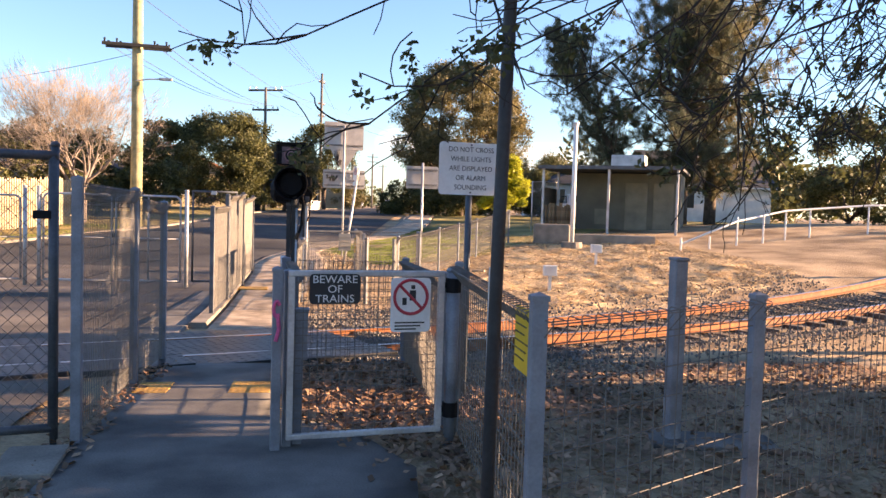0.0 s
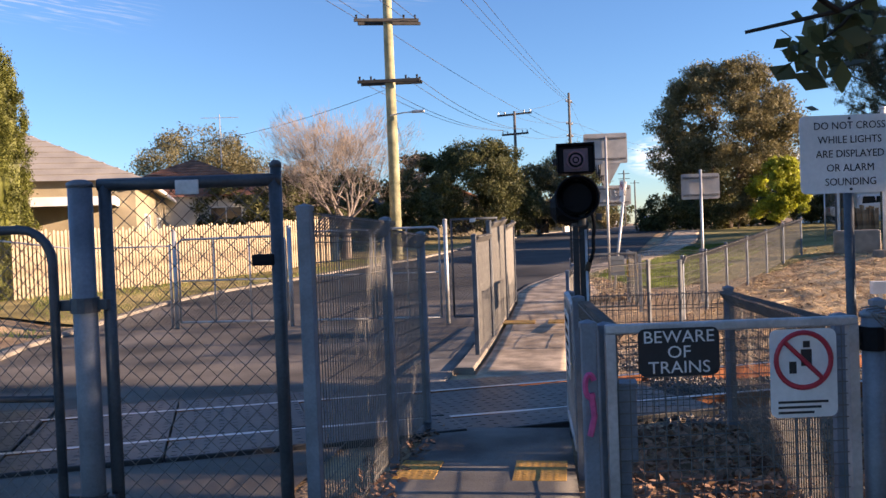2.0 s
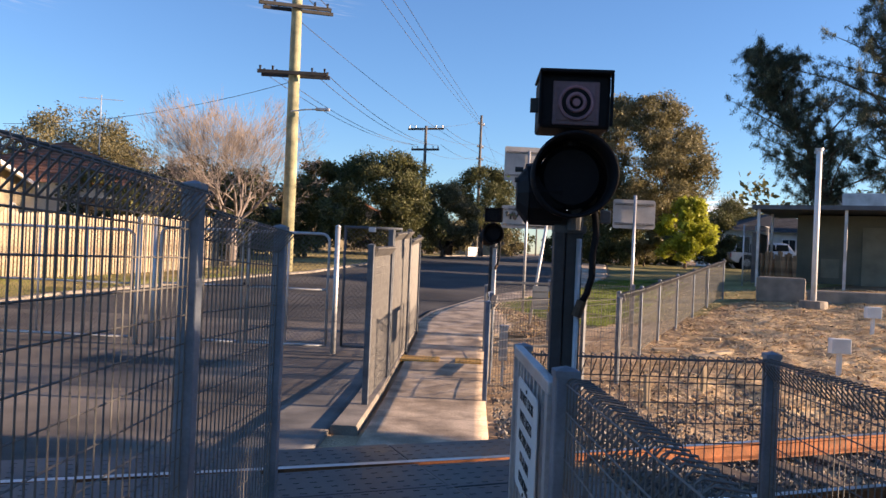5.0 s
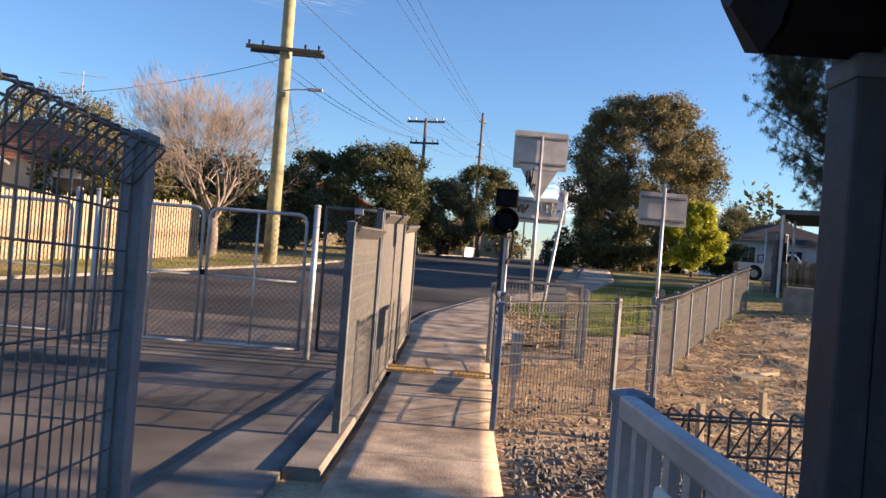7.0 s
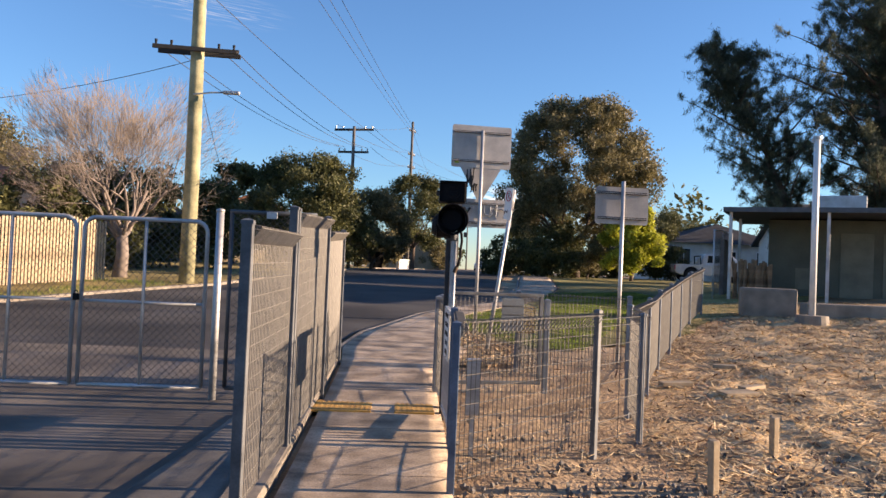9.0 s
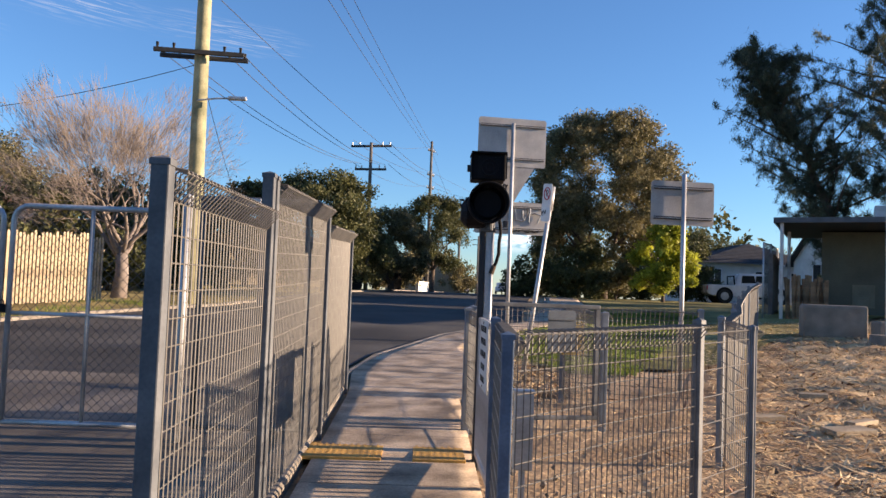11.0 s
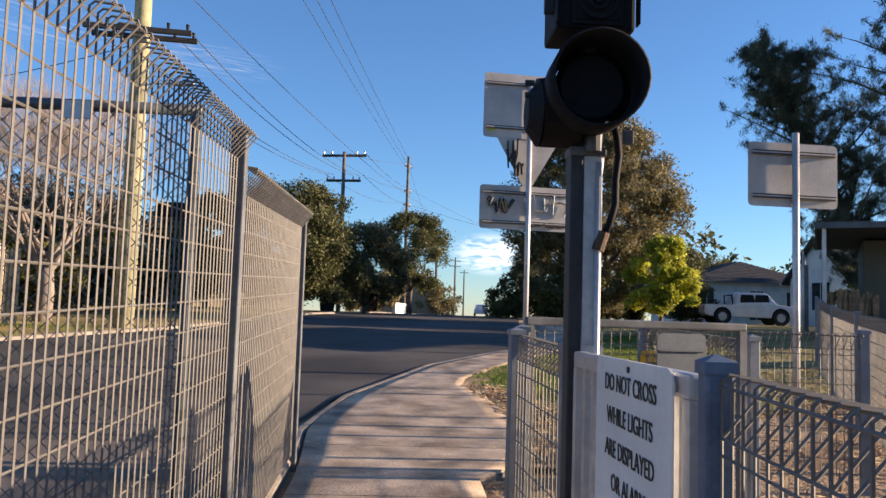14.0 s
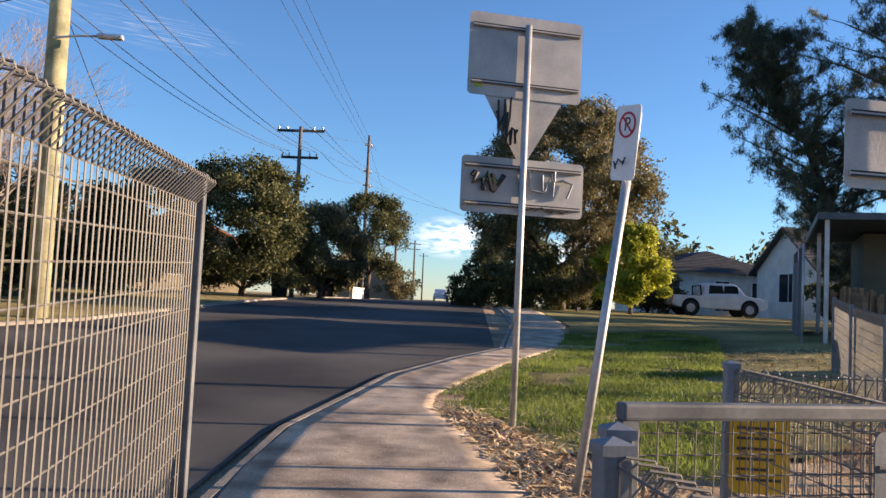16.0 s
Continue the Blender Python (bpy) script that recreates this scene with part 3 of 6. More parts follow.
def grid_gate(p, q, h, label, frame_mat=None):
    L = math.hypot(q[0] - p[0], q[1] - p[1])
    ob = thing("mesh_gate", along(p, q), label, "gate")
    part("gate_frame", Geo().box(0, L, -0.02, 0.02, h - 0.04, h, 0.008).box(0, L, -0.02, 0.02, 0.06, 0.1, 0.008).box(0, 0.04, -0.019, 0.019, 0.1, h - 0.04).box(L - 0.04, L, -0.019, 0.019, 0.1, h - 0.04), frame_mat or M_GALV, ob)
    g = Geo()
    for i in range(1, int(L / 0.05)):
        g.tube((i * 0.05, 0, 0.1), (i * 0.05, 0, h - 0.04), 0.0022, 4, cap=False)
    for z in np.arange(0.15, h - 0.05, 0.05):
        g.tube((0.04, 0.004, z), (L - 0.04, 0.004, z), 0.0022, 4, cap=False)
    tagged(part("wire_panel", g, M_WIRE, ob), kind="stuff")
    return ob


gg = grid_gate((0.93, 3.42), (1.98, 3.6), 1.18, "galvanised square mesh gate carrying two notices")
pk = solo("gate_post", post_geo(1.2, 0.06), M_POST, "grey steel gate post smeared with pink paint", "post", "", along((0.86, 3.42), (1.8, 3.56)))
solo("gate_post", post_geo(1.18, 0.058), M_POST, "grey steel gate post with a cap", "post", "", along((0.93, 3.5), (1.8, 3.64)))
hp = pipe_post(2.05, 3.62, 1.2, 0.045, M_POST, "round grey steel gate post with black hinges")
for z in (0.16, 1.03):
    part("hinge", Geo().tube((0, 0, z), (0, 0, z + 0.1), 0.056, 12).box(-0.1, -0.02, -0.02, 0.02, z + 0.03, z + 0.07, 0.004), M_BLACK, hp, "black rubber hinge")
w = thing("warning_sign", gg.matrix_world @ pose(0.3, -0.035, 1.06), "black warning board with white capitals wired to the gate", "sign")
part("sign_board", board(0.34, 0.2), M_INK, w)
for i, t in enumerate(("BEWARE", "OF", "TRAINS")):
    text_mesh(t, 0.072, M_WHITE, w, pose(0, 0, 0.062 - 0.064 * i) @ UP, squeeze=1.08)
ns = thing("prohibition_sign", gg.matrix_world @ pose(0.82, -0.035, 0.95), "white notice with a red barred ring on the gate", "sign")
part("sign_board", board(0.28, 0.37), M_WHITE, ns)
ring = Geo()
ring.pipe([(0.115 * math.cos(a), -0.004, 0.055 + 0.115 * math.sin(a)) for a in np.linspace(0, 2 * math.pi, 33)], 0.011, 6)
ring.tube((-0.08, -0.005, 0.135), (0.08, -0.005, -0.025), 0.01, 6)
part("ring", ring, M_RED, ns)
fig = Geo()
fig.box(-0.01, 0.035, -0.004, -0.002, 0.03, 0.1).box(0.0, 0.028, -0.004, -0.002, 0.108, 0.135).box(-0.06, -0.03, -0.004, -0.002, 0.0, 0.05)
part("pictogram", fig, M_INK, ns)
for i in range(3):
    part("text_bar", Geo().box(-0.11, 0.1 - 0.03 * i, -0.004, -0.002, -0.125 - i * 0.022, -0.115 - i * 0.022), M_INK, ns)

# far enclosure
E1, E2, E3 = (0.705, 12.0), (1.97, 13.29), (2.53, 13.88)
mesh_fence([E1, (0.78, 13.42)], "low sunlit mesh fence with looped top along the footpath", 1.14, post=M_POSTB, w=0.052, group="maze fences")
mesh_fence([(E1[0] + 0.03, E1[1] + 0.03), E2], "low sunlit mesh fence facing the track", 1.18, post=M_POSTD, w=0.05, bare=(0,), group="maze fences")
mesh_fence([E2, E3], "low wire fence panel with bowed strands", 1.12, vs=0.6, hs=0.16, w=0.05, post=M_POSTD, loops=False, group="maze fences")
mesh_fence([(0.83, 14.9), (0.755, 15.72)], "low mesh fence with looped top beside the far signal", 1.07, w=0.065, group="maze fences")
fg = grid_gate((0.82, 15.88), (2.0, 16.1), 1.12, "galvanised square mesh gate across the far maze", M_POSTD)
nb = thing("gate_notice", fg.matrix_world @ pose(0.82, -0.03, 0.87), "pale blue-grey back of a notice wired to the maze gate", "sign")
part("sign_board", board(0.27, 0.38), material("notice_back_grey", (0.13, 0.155, 0.18), 0.6, 0.1, 0.2, 5, 60, 0.08), nb)
for i in range(3):
    part("rib", Geo().box(-0.13, 0.13, -0.012, -0.004, 0.1 - i * 0.1, 0.108 - i * 0.1), M_POSTD, nb)
solo("gate_post", post_geo(1.08, 0.06), M_POST, "grey steel post with a domed cap beside the maze gate", "post", "", pose(0.8, 15.83, gz(0.8, 15.83)))
mesh_fence([(2.06, 16.15), (1.93, 17.64), (3.4, 17.4)], "low mesh fence with looped top behind the far maze", 1.05, w=0.06, group="maze fences")
g2 = picket_gate((0.78, 13.5), (0.775, 14.5), 1.1, "grey metal picket gate with a white notice facing the footpath")
cross_sign(g2, pose(0.36, 0.03, 0.88) @ pose(0, 0, 0, 0, 0, 180))
mesh_fence([E3, (2.7, 14.9), (3.3, 16.2), (4.0, 18.0), (4.8, 19.9), (5.7, 22.0), (6.6, 24.0), (7.6, 26.0)], "leaning low wire mesh fence along the mulched bank", 1.12, hs=0.1, vs=0.06, w=0.05, group="maze fences")


# ---- crossing signals ----
M_HORN = material("faded_red_horn", (0.17, 0.1, 0.115), 0.6)
M_HORNRING = material("worn_horn_ring", (0.28, 0.14, 0.16), 0.6)


def signal(x, y, label, ztop=2.16, channel=None, horned=True):
    z = gz(x, y)
    ob = thing("crossing_signal", pose(x, y, z), label, "signal", "pedestrian crossing signals")
    t = ztop - z
    zc = t - 0.368
    part("mast", Geo().box(-0.042, 0.0, -0.04, 0.04, -0.1, t - 0.2, 0.006), M_MAST, ob)
    part("mast_channel", Geo().box(0.003, 0.066, -0.032, 0.032, -0.1, zc - 0.12, 0.006).box(0.0, 0.072, -0.046, -0.04, 0.5, 0.58).box(0.0, 0.072, -0.046, -0.04, 1.0, 1.08), channel or M_GALV, ob, "steel support channel")
    # alarm box with its horn
    bx = part("alarm_box", Geo().box(-0.13, 0.12, -0.2, 0.02, t - 0.2, t - 0.01, 0.012), M_BLACK, ob)
    part("visor", Geo().box(-0.135, 0.125, -0.24, 0.025, t - 0.009, t + 0.003, 0.004).box(-0.135, -0.129, -0.235, -0.2, t - 0.19, t - 0.009).box(0.119, 0.125, -0.235, -0.2, t - 0.19, t - 0.009), M_BLACK, bx)
    part("bezel", Geo().box(-0.085, 0.08, -0.21, -0.2, t - 0.19, t - 0.035, 0.02).box(-0.07, 0.065, -0.214, -0.21, t - 0.175, t - 0.05, 0.02), M_HORN if horned else M_BLACK, bx, "faded maroon square horn plate" if horned else "black horn plate")
    horn = Geo()
    for rr, yy in ((0.058, -0.217), (0.03, -0.222)):
        horn.pipe([(-0.003 + rr * math.cos(a), yy, t - 0.112 + rr * math.sin(a)) for a in np.linspace(0, 2 * math.pi, 25)], 0.007, 6)
    horn.tube((-0.003, -0.226, t - 0.112), (-0.003, -0.214, t - 0.112), 0.014, 14)
    part("horn", horn, M_HORNRING if horned else M_BLACK, bx, "pale worn rings of the horn" if horned else "black horn rings")
    part("horn_throat", Geo().tube((-0.003, -0.2165, t - 0.112), (-0.003, -0.214, t - 0.112), 0.052, 24), M_BLACK, bx)
    part("catch", Geo().box(-0.16, -0.12, -0.16, -0.14, t - 0.14, t - 0.09), M_MAST, bx)
    part("neck", Geo().tube((0, -0.09, t - 0.27), (0, -0.09, t - 0.2), 0.03, 12), M_MAST, ob)
    # lamp: a long round hood towards the walker, its case and a side lamp
    n, r = 32, 0.148
    hood = Geo()
    rings = ((-0.06, r * 0.8), (-0.1, r), (-0.27, r * 1.02), (-0.27, r * 0.95), (-0.12, r * 0.9))
    for yy, rr in rings:
        for k in range(n):
            a = 2 * math.pi * k / n
            cut = 0.03 * max(0.0, -math.sin(a)) if yy == -0.27 else 0.0
            hood.v.append((rr * math.cos(a), yy + cut, zc + rr * math.sin(a)))
    for q in range(len(rings) - 1):
        hood.f += [(q * n + k, q * n + (k + 1) % n, (q + 1) * n + (k + 1) % n, (q + 1) * n + k) for k in range(n)]
    part("hood", hood, M_BLACK, ob, flat=False)
    # Lens uses black enamel so the hood's inner shade is in its colour.
    part("lens", Geo().tube((0, -0.14, zc), (0, -0.12, zc), 0.1, 24, 0.118), M_BLACK, ob, "lens coloured black for the shade inside the hood")
    part("lamp_case", Geo().tube((0, -0.07, zc), (0, 0.06, zc), 0.1, 20, 0.08), M_BLACK, ob)
    side = part("side_lamp", Geo().tube((-0.15, -0.02, zc - 0.06), (-0.03, -0.02, zc - 0.05), 0.115, 12, 0.125).tube((-0.19, -0.02, zc - 0.06), (-0.15, -0.02, zc - 0.06), 0.06, 12, 0.115), M_BLACK, ob)
    for dz in (0.05, 0.09):
        part("screw", Geo().tube((-0.2, -0.05, zc - 0.06 + dz), (-0.17, -0.05, zc - 0.06 + dz), 0.01, 8), M_MAST, side)
    part("bracket", Geo().box(-0.046, 0.076, -0.045, 0.045, zc - 0.2, zc - 0.17, 0.006).tube((0.03, -0.05, zc - 0.19), (0.03, -0.05, zc - 0.11), 0.03, 12), M_POSTD, ob, "dull steel clamp")
    cab = [(0.09, -0.05, zc - 0.08), (0.105, -0.055, zc - 0.14), (0.11, -0.06, zc - 0.2), (0.1, -0.06, zc - 0.28), (0.1, -0.06, zc - 0.36), (0.085, -0.055, zc - 0.42), (0.065, -0.045, zc - 0.47)]
    part("cable", Geo().pipe(cab, 0.013, 8), M_BLACK, ob, flat=False)
    part("gland", Geo().tube((0.05, -0.042, zc - 0.51), (0.068, -0.047, zc - 0.45), 0.02, 10), M_RUST, ob)
    part("gland", Geo().tube((0.1, -0.06, zc - 0.1), (0.085, -0.055, zc - 0.05), 0.02, 10), M_RUST, ob)
    part("padlock", Geo().box(0.125, 0.165, -0.05, -0.03, zc - 0.16, zc - 0.11, 0.006), M_POSTD, ob)
    part("conduit", Geo().tube((0.05, -0.043, 0.2), (0.05, -0.043, zc - 0.22), 0.01, 8), M_GALV, ob, flat=False)
    return ob


signal(0.85, 5.79, "black crossing signal with a round lamp target and alarm box", channel=M_MAST)
signal(0.79, 14.6, "black crossing signal with a round lamp target seen against the sky", 2.145, horned=False)

# ---- gates across the road ----
pipe_gate((-1.38, 3.52), (-0.605, 3.71), 1.88, "dark pipe framed chain-link gate, shut, with a lock plate", M_DARKPIPE, r=0.03, mid=False, plate=True, pitch=0.09)
cp0 = pipe_post(-1.47, 3.46, 1.9, 0.055, M_POST, "thick grey round gate post with a cap")
for z in (0.35, 1.28):
    part("hinge", Geo().tube((0, 0, z), (0, 0, z + 0.07), 0.066, 12).box(-0.14, -0.05, -0.02, 0.02, z + 0.01, z + 0.06, 0.004).box(0.05, 0.11, 0.0, 0.035, z + 0.01, z + 0.06, 0.004), M_DARKPIPE, cp0, "dark clamp hinge")
pipe_post(-0.6, 3.72, 1.97, 0.027, M_DARKPIPE, "dark round gate post")
pipe_gate((-4.3, 3.3), (-1.6, 3.42), 1.68, "wide chain-link road gate with rounded corners", M_DARKPIPE, rounded=0.16, uprights=1)
pipe_gate((-7.0, 3.2), (-4.4, 3.3), 1.68, "wide chain-link road gate with rounded corners", M_DARKPIPE, rounded=0.16, uprights=1)
GATE_Y = 15.05
pipe_gate((-1.45, 15.1), (-0.6, 15.1), 1.9, "dark pipe framed chain-link gate beside the mesh fence", M_DARKPIPE, mid=False, plate=True)
for x in (-1.56, -4.36, -4.62, -7.0):
    pipe_post(x, GATE_Y, 1.92, 0.04, M_GALV, "galvanised round gate post", group="far gate posts")
pipe_gate((-2.92, GATE_Y), (-1.68, GATE_Y), 1.78, "galvanised chain-link gate leaf, shut and chained", M_GALV, rounded=0.12, uprights=1, group="far road gates")
pipe_gate((-4.28, GATE_Y), (-3.0, GATE_Y), 1.78, "galvanised chain-link gate leaf, shut and chained", M_GALV, rounded=0.12, uprights=1, group="far road gates")
pipe_gate((-6.92, GATE_Y), (-4.7, GATE_Y), 1.72, "long galvanised chain-link road gate", M_GALV, rounded=0.12, uprights=2, group="far road gates")
pk2 = solo("padlock", Geo().box(-0.03, 0.03, -0.045, -0.02, 0, 0.07, 0.008).pipe([(0.02 * math.cos(a), -0.032, 0.07 + 0.03 * math.sin(a)) for a in np.linspace(0, math.pi, 7)], 0.005, 6), M_BLACK, "black padlock and chain on the gates", "padlock", "", pose(-2.96, GATE_Y, gz(-2.96, GATE_Y) + 0.93))


def chain_fence(pts, h, label):
    ob = thing("chain_link_fence", pose(*pts[0], gz(*pts[0])), label, "fence")
    x0, y0 = pts[0]
    z0 = gz(x0, y0)
    for i, (x, y) in enumerate(pts):
        part("post", Geo().tube((x - x0, y - y0, gz(x, y) - z0 - 0.1), (x - x0, y - y0, gz(x, y) - z0 + h + 0.03), 0.025, 8), M_GALV, ob, flat=False)
    for p, q in zip(pts, pts[1:]):
        L = math.hypot(q[0] - p[0], q[1] - p[1])
        dz = gz(*q) - gz(*p)
        g = chain(L, 0.05, h, 0.09)
        g.v = [(x, y, z + dz * x / L) for x, y, z in g.v]
        mm = Matrix.Translation((p[0] - x0, p[1] - y0, gz(*p) - z0)) @ Matrix.Rotation(math.atan2(q[1] - p[1], q[0] - p[0]), 4, 'Z')
        part("chain_link", g, M_WIRE, ob).matrix_basis = mm
        part("top_rail", Geo().tube((0, 0, h), (L, 0, h + dz), 0.018, 8), M_GALV, ob, flat=False).matrix_basis = mm
    return ob


chain_fence([(-7.1, 15.05), (-9.3, 15.3), (-11.8, 15.7), (-14.5, 16.2)], 1.6, "galvanised chain-link fence across the verge")
chain_fence([(9.5, 30.2), (10.6, 32.3), (12.0, 35.0)], 2.0, "tall chain-link fence beside the shelter")

# right of the crossing: posts with strained wire
def strand_fence(pts, heights, label):
    ob = thing("wire_fence", pose(*pts[0], gz(*pts[0])), label, "fence")
    x0, y0 = pts[0]
    z0 = gz(x0, y0)
    for (x, y), hs in zip(pts, heights):
        o = part("post", post_geo(hs, 0.064), M_POST, ob)
        o.matrix_basis = pose(x - x0, y - y0, gz(x, y) - z0)
    for p, q, h in zip(pts, pts[1:], heights[1:]):
        L = math.hypot(q[0] - p[0], q[1] - p[1])
        g = wire_panel(L, h - 0.03, 0.085, 0.14, 0.003)
        o = tagged(part("wire_panel", g, M_WIRE, ob), kind="stuff")
        o.matrix_basis = Matrix.Translation((p[0] - x0, p[1] - y0, gz(*p) - z0)) @ Matrix.Rotation(math.atan2(q[1] - p[1], q[0] - p[0]), 4, 'Z')


strand_fence([(1.99, 1.15), (3.4, 2.0), (6.2, 3.65), (9.0, 5.2)], [1.29, 1.22, 1.18, 1.15], "low wire mesh fence with square grey posts on leaf litter")
mesh_fence([(2.1, 3.7), (2.04, 1.22)], "low mesh fence with looped top running back to the gate", 1.24, w=0.05, vs=0.075, bare=(1,), group="maze fences")
solo("stake", Geo().tube((0, 0, -0.1), (0.0, 0, 1.34), 0.011, 8), M_GALV, "thin galvanised stake beside the mesh fence", "stake", "", pose(1.94, 1.85, 0))
bol = thing("bollard", pose(3.71, 3.65, gz(3.71, 3.65), 0, 0, 8), "tall square grey steel post standing in leaf litter", "post")
part("post", Geo().box(-0.05, 0.05, -0.05, 0.05, -0.1, 1.28, 0.012), M_POST, bol)
part("cap", Geo().box(-0.054, 0.054, -0.054, 0.054, 1.28, 1.305, 0.008), M_POST, bol)
solo("slab", Geo().box(-0.45, 0.45, -0.2, 0.2, -0.05, 0.03, 0.02), M_APRON, "flat concrete slab in the leaf litter", "slab", "", pose(4.0, 3.6, -0.05, 0, 0, -12))
pole_t = solo("tall_pole", Geo().pipe([(0, 0, -0.2), (0.02, 0.0, 1.5), (0.05, 0, 3.0), (0.08, 0, 5.5)], 0.024, 12, [0.025, 0.024, 0.023, 0.022]), M_MAST, "tall dark steel pole, slightly leaning", "pole", "", pose(1.745, 0.91, 0), flat=False)
cs = thing("crossing_notice", pose(2.37, 4.86, gz(2.37, 4.86), 0, 0, 8), "white notice board on a dark post", "sign")
part("post", Geo().tube((0, 0.03, -0.1), (0, 0.03, 1.95), 0.028, 10), M_DARKPIPE, cs, flat=False)
cross_sign(cs, pose(0.0, 0, 1.96), 0.56, 0.44)
yn = thing("yellow_notice", pose(2.0, 1.44, 1.06, 0, 0, -90), "yellow notice wired to the fence post", "sign")
part("sign_board", board(0.25, 0.28, 0.004, 0.015), M_YELLOW, yn)
for i in range(6):
    part("text_bar", Geo().box(-0.11, 0.11 - 0.03 * (i % 3), -0.006, -0.003, 0.094 - i * 0.036, 0.1 - i * 0.036), M_RUST, yn)
yn2 = thing("yellow_notice", pose(2.03, 17.56, 0.66, 0, 0, -9), "yellow notice wired to the maze fence", "sign")
part("sign_board", board(0.26, 0.37), M_YELLOW, yn2)
for i in range(7):
    part("text_bar", Geo().box(-0.1, 0.1 - 0.03 * (i % 3), -0.006, -0.003, 0.14 - i * 0.045, 0.152 - i * 0.045), M_RUST, yn2)
cb = thing("cable_box", pose(0.95, 13.3, gz(0.95, 13.3)), "small pale grey cable box on a short stand in the maze", "cabinet")
part("body", Geo().box(-0.055, 0.055, -0.05, 0.05, 0.27, 0.71, 0.01), M_GALV, cb)
part("lid", Geo().box(-0.06, 0.06, -0.055, 0.055, 0.71, 0.73, 0.004), M_GALV, cb)
part("stand", Geo().tube((0, 0, -0.1), (0, 0, 0.27), 0.02, 8), M_GALV, cb)
cb2 = thing("cable_box", pose(1.0, 3.56, gz(1.0, 3.56)), "grey cable box on the gate post", "cabinet")
part("body", Geo().box(-0.06, 0.06, -0.05, 0.05, 0.57, 0.9, 0.012).box(-0.066, 0.066, -0.056, 0.056, 0.9, 0.915, 0.004), M_POST, cb2)
part("stand", Geo().box(-0.03, 0.03, -0.03, 0.03, -0.1, 0.57), M_POST, cb2)
# pink paint on the post
tag = Geo()
tag.pipe([(-0.005 + 0.02 * math.cos(a), -0.042, 0.93 + 0.05 * math.sin(a)) for a in np.linspace(0.5, 5.5, 12)], 0.012, 5)
tag.pipe([(0.0, -0.042, 0.9), (0.01, -0.042, 0.8), (-0.01, -0.042, 0.72)], 0.014, 5)
tg = part("paint_mark", tag, M_PINK, pk, "pink sprayed scrawl")


# tactile pads: plates of raised domes
def tactile(x0, x1, y0, y1, label):
    ob = thing("tactile_pad", pose(x0, y0, gz((x0 + x1) / 2, (y0 + y1) / 2)), label, "tactile paving", "tactile pads")
    w, d = x1 - x0, y1 - y0
    part("plate", Geo().box(0, w, 0, d, -0.02, 0.008, 0.004), M_TACT, ob)
    g = Geo()
    for i in range(int(w / 0.05)):
        for j in range(int(d / 0.05)):
            g.tube((0.03 + i * 0.05, 0.03 + j * 0.05, 0.008), (0.03 + i * 0.05, 0.03 + j * 0.05, 0.0098), 0.0175, 8, 0.012)
    tagged(part("dome", g, M_TACT, ob), kind="stuff")


tactile(-0.42, -0.14, 5.13, 5.56, "worn yellow tactile pad on the grey footpath")
tactile(0.37, 0.72, 5.13, 5.58, "worn yellow tactile pad on the grey footpath")
tactile(-0.5, 0.08, 14.52, 15.07, "yellow tactile pad across the sunlit footpath")
tactile(0.31, 0.7, 14.52, 15.07, "yellow tactile pad across the sunlit footpath")

# ---- road signs seen from behind ----
def sign_back(parent, x, z, w, h, mat=None):
    b = part("sign_board", board(w, h, 0.004, 0.04), mat or M_SIGNBACK, parent)
    b.matrix_basis = pose(x, 0, z)
    for k in (0.34, -0.34):
        part("rail", Geo().box(-w / 2 + 0.03, w / 2 - 0.03, -0.022, -0.002, h * k - 0.02, h * k + 0.02, 0.003).box(-w / 2 + 0.03, w / 2 - 0.03, -0.024, -0.022, h * k - 0.006, h * k + 0.006), M_DARKPIPE if False else M_SIGNBACK, b)
        # Raised black strips stand in for the shaded slots of each rail.
        part("slot_shade", Geo().box(-w / 2 + 0.03, w / 2 - 0.03, -0.0245, -0.0235, h * k - 0.02, h * k - 0.006).box(-w / 2 + 0.03, w / 2 - 0.03, -0.0245, -0.0235, h * k + 0.006, h * k + 0.018), M_INK, b)
    return b


def scrawl(parent, seed, x, z, w, h, mat, r=0.01, n=14, name="paint_mark"):
    rnd = random.Random(seed)
    pts = [(x + w * (i / n - 0.5) + rnd.uniform(-1, 1) * w * 0.12, -0.027, z + rnd.uniform(-0.5, 0.5) * h) for i in range(n)]
    return part(name, Geo().pipe(pts, r, 5), mat, parent, "sprayed scrawl")


G = thing("road_sign", pose(1.7, 21.5, gz(1.7, 21.5), 0, 0, 8), "grey backs of stacked road signs on a galvanised pole, paint-scrawled", "sign")
part("pole", Geo().tube((0, -0.045, -0.2), (0, -0.045, 3.72), 0.032, 12), M_GALV, G, flat=False)
sign_back(G, -0.0, 3.42, 1.12, 0.78)
tri = Geo().prism([(-0.4, 0.0), (0.4, 0.0), (0.02, -0.66), (-0.02, -0.66)], 0.004, pose(0, 0.012, 3.06, 90, 0, 0))
part("give_way_board", tri, M_SIGNBACK, G, "inverted triangular sign back")
sign_back(G, 0.02, 2.2, 1.2, 0.52)
scrawl(G, 3, -0.2, 2.85, 0.14, 0.42, M_INK, 0.011, 16)
scrawl(G, 4, -0.12, 2.66, 0.12, 0.2, M_INK, 0.012, 12)
scrawl(G, 5, -0.34, 2.22, 0.3, 0.2, M_INK, 0.026, 16)
scrawl(G, 6, -0.3, 2.22, 0.16, 0.12, material("green_paint", (0.08, 0.2, 0.06), 0.6), 0.02, 8)
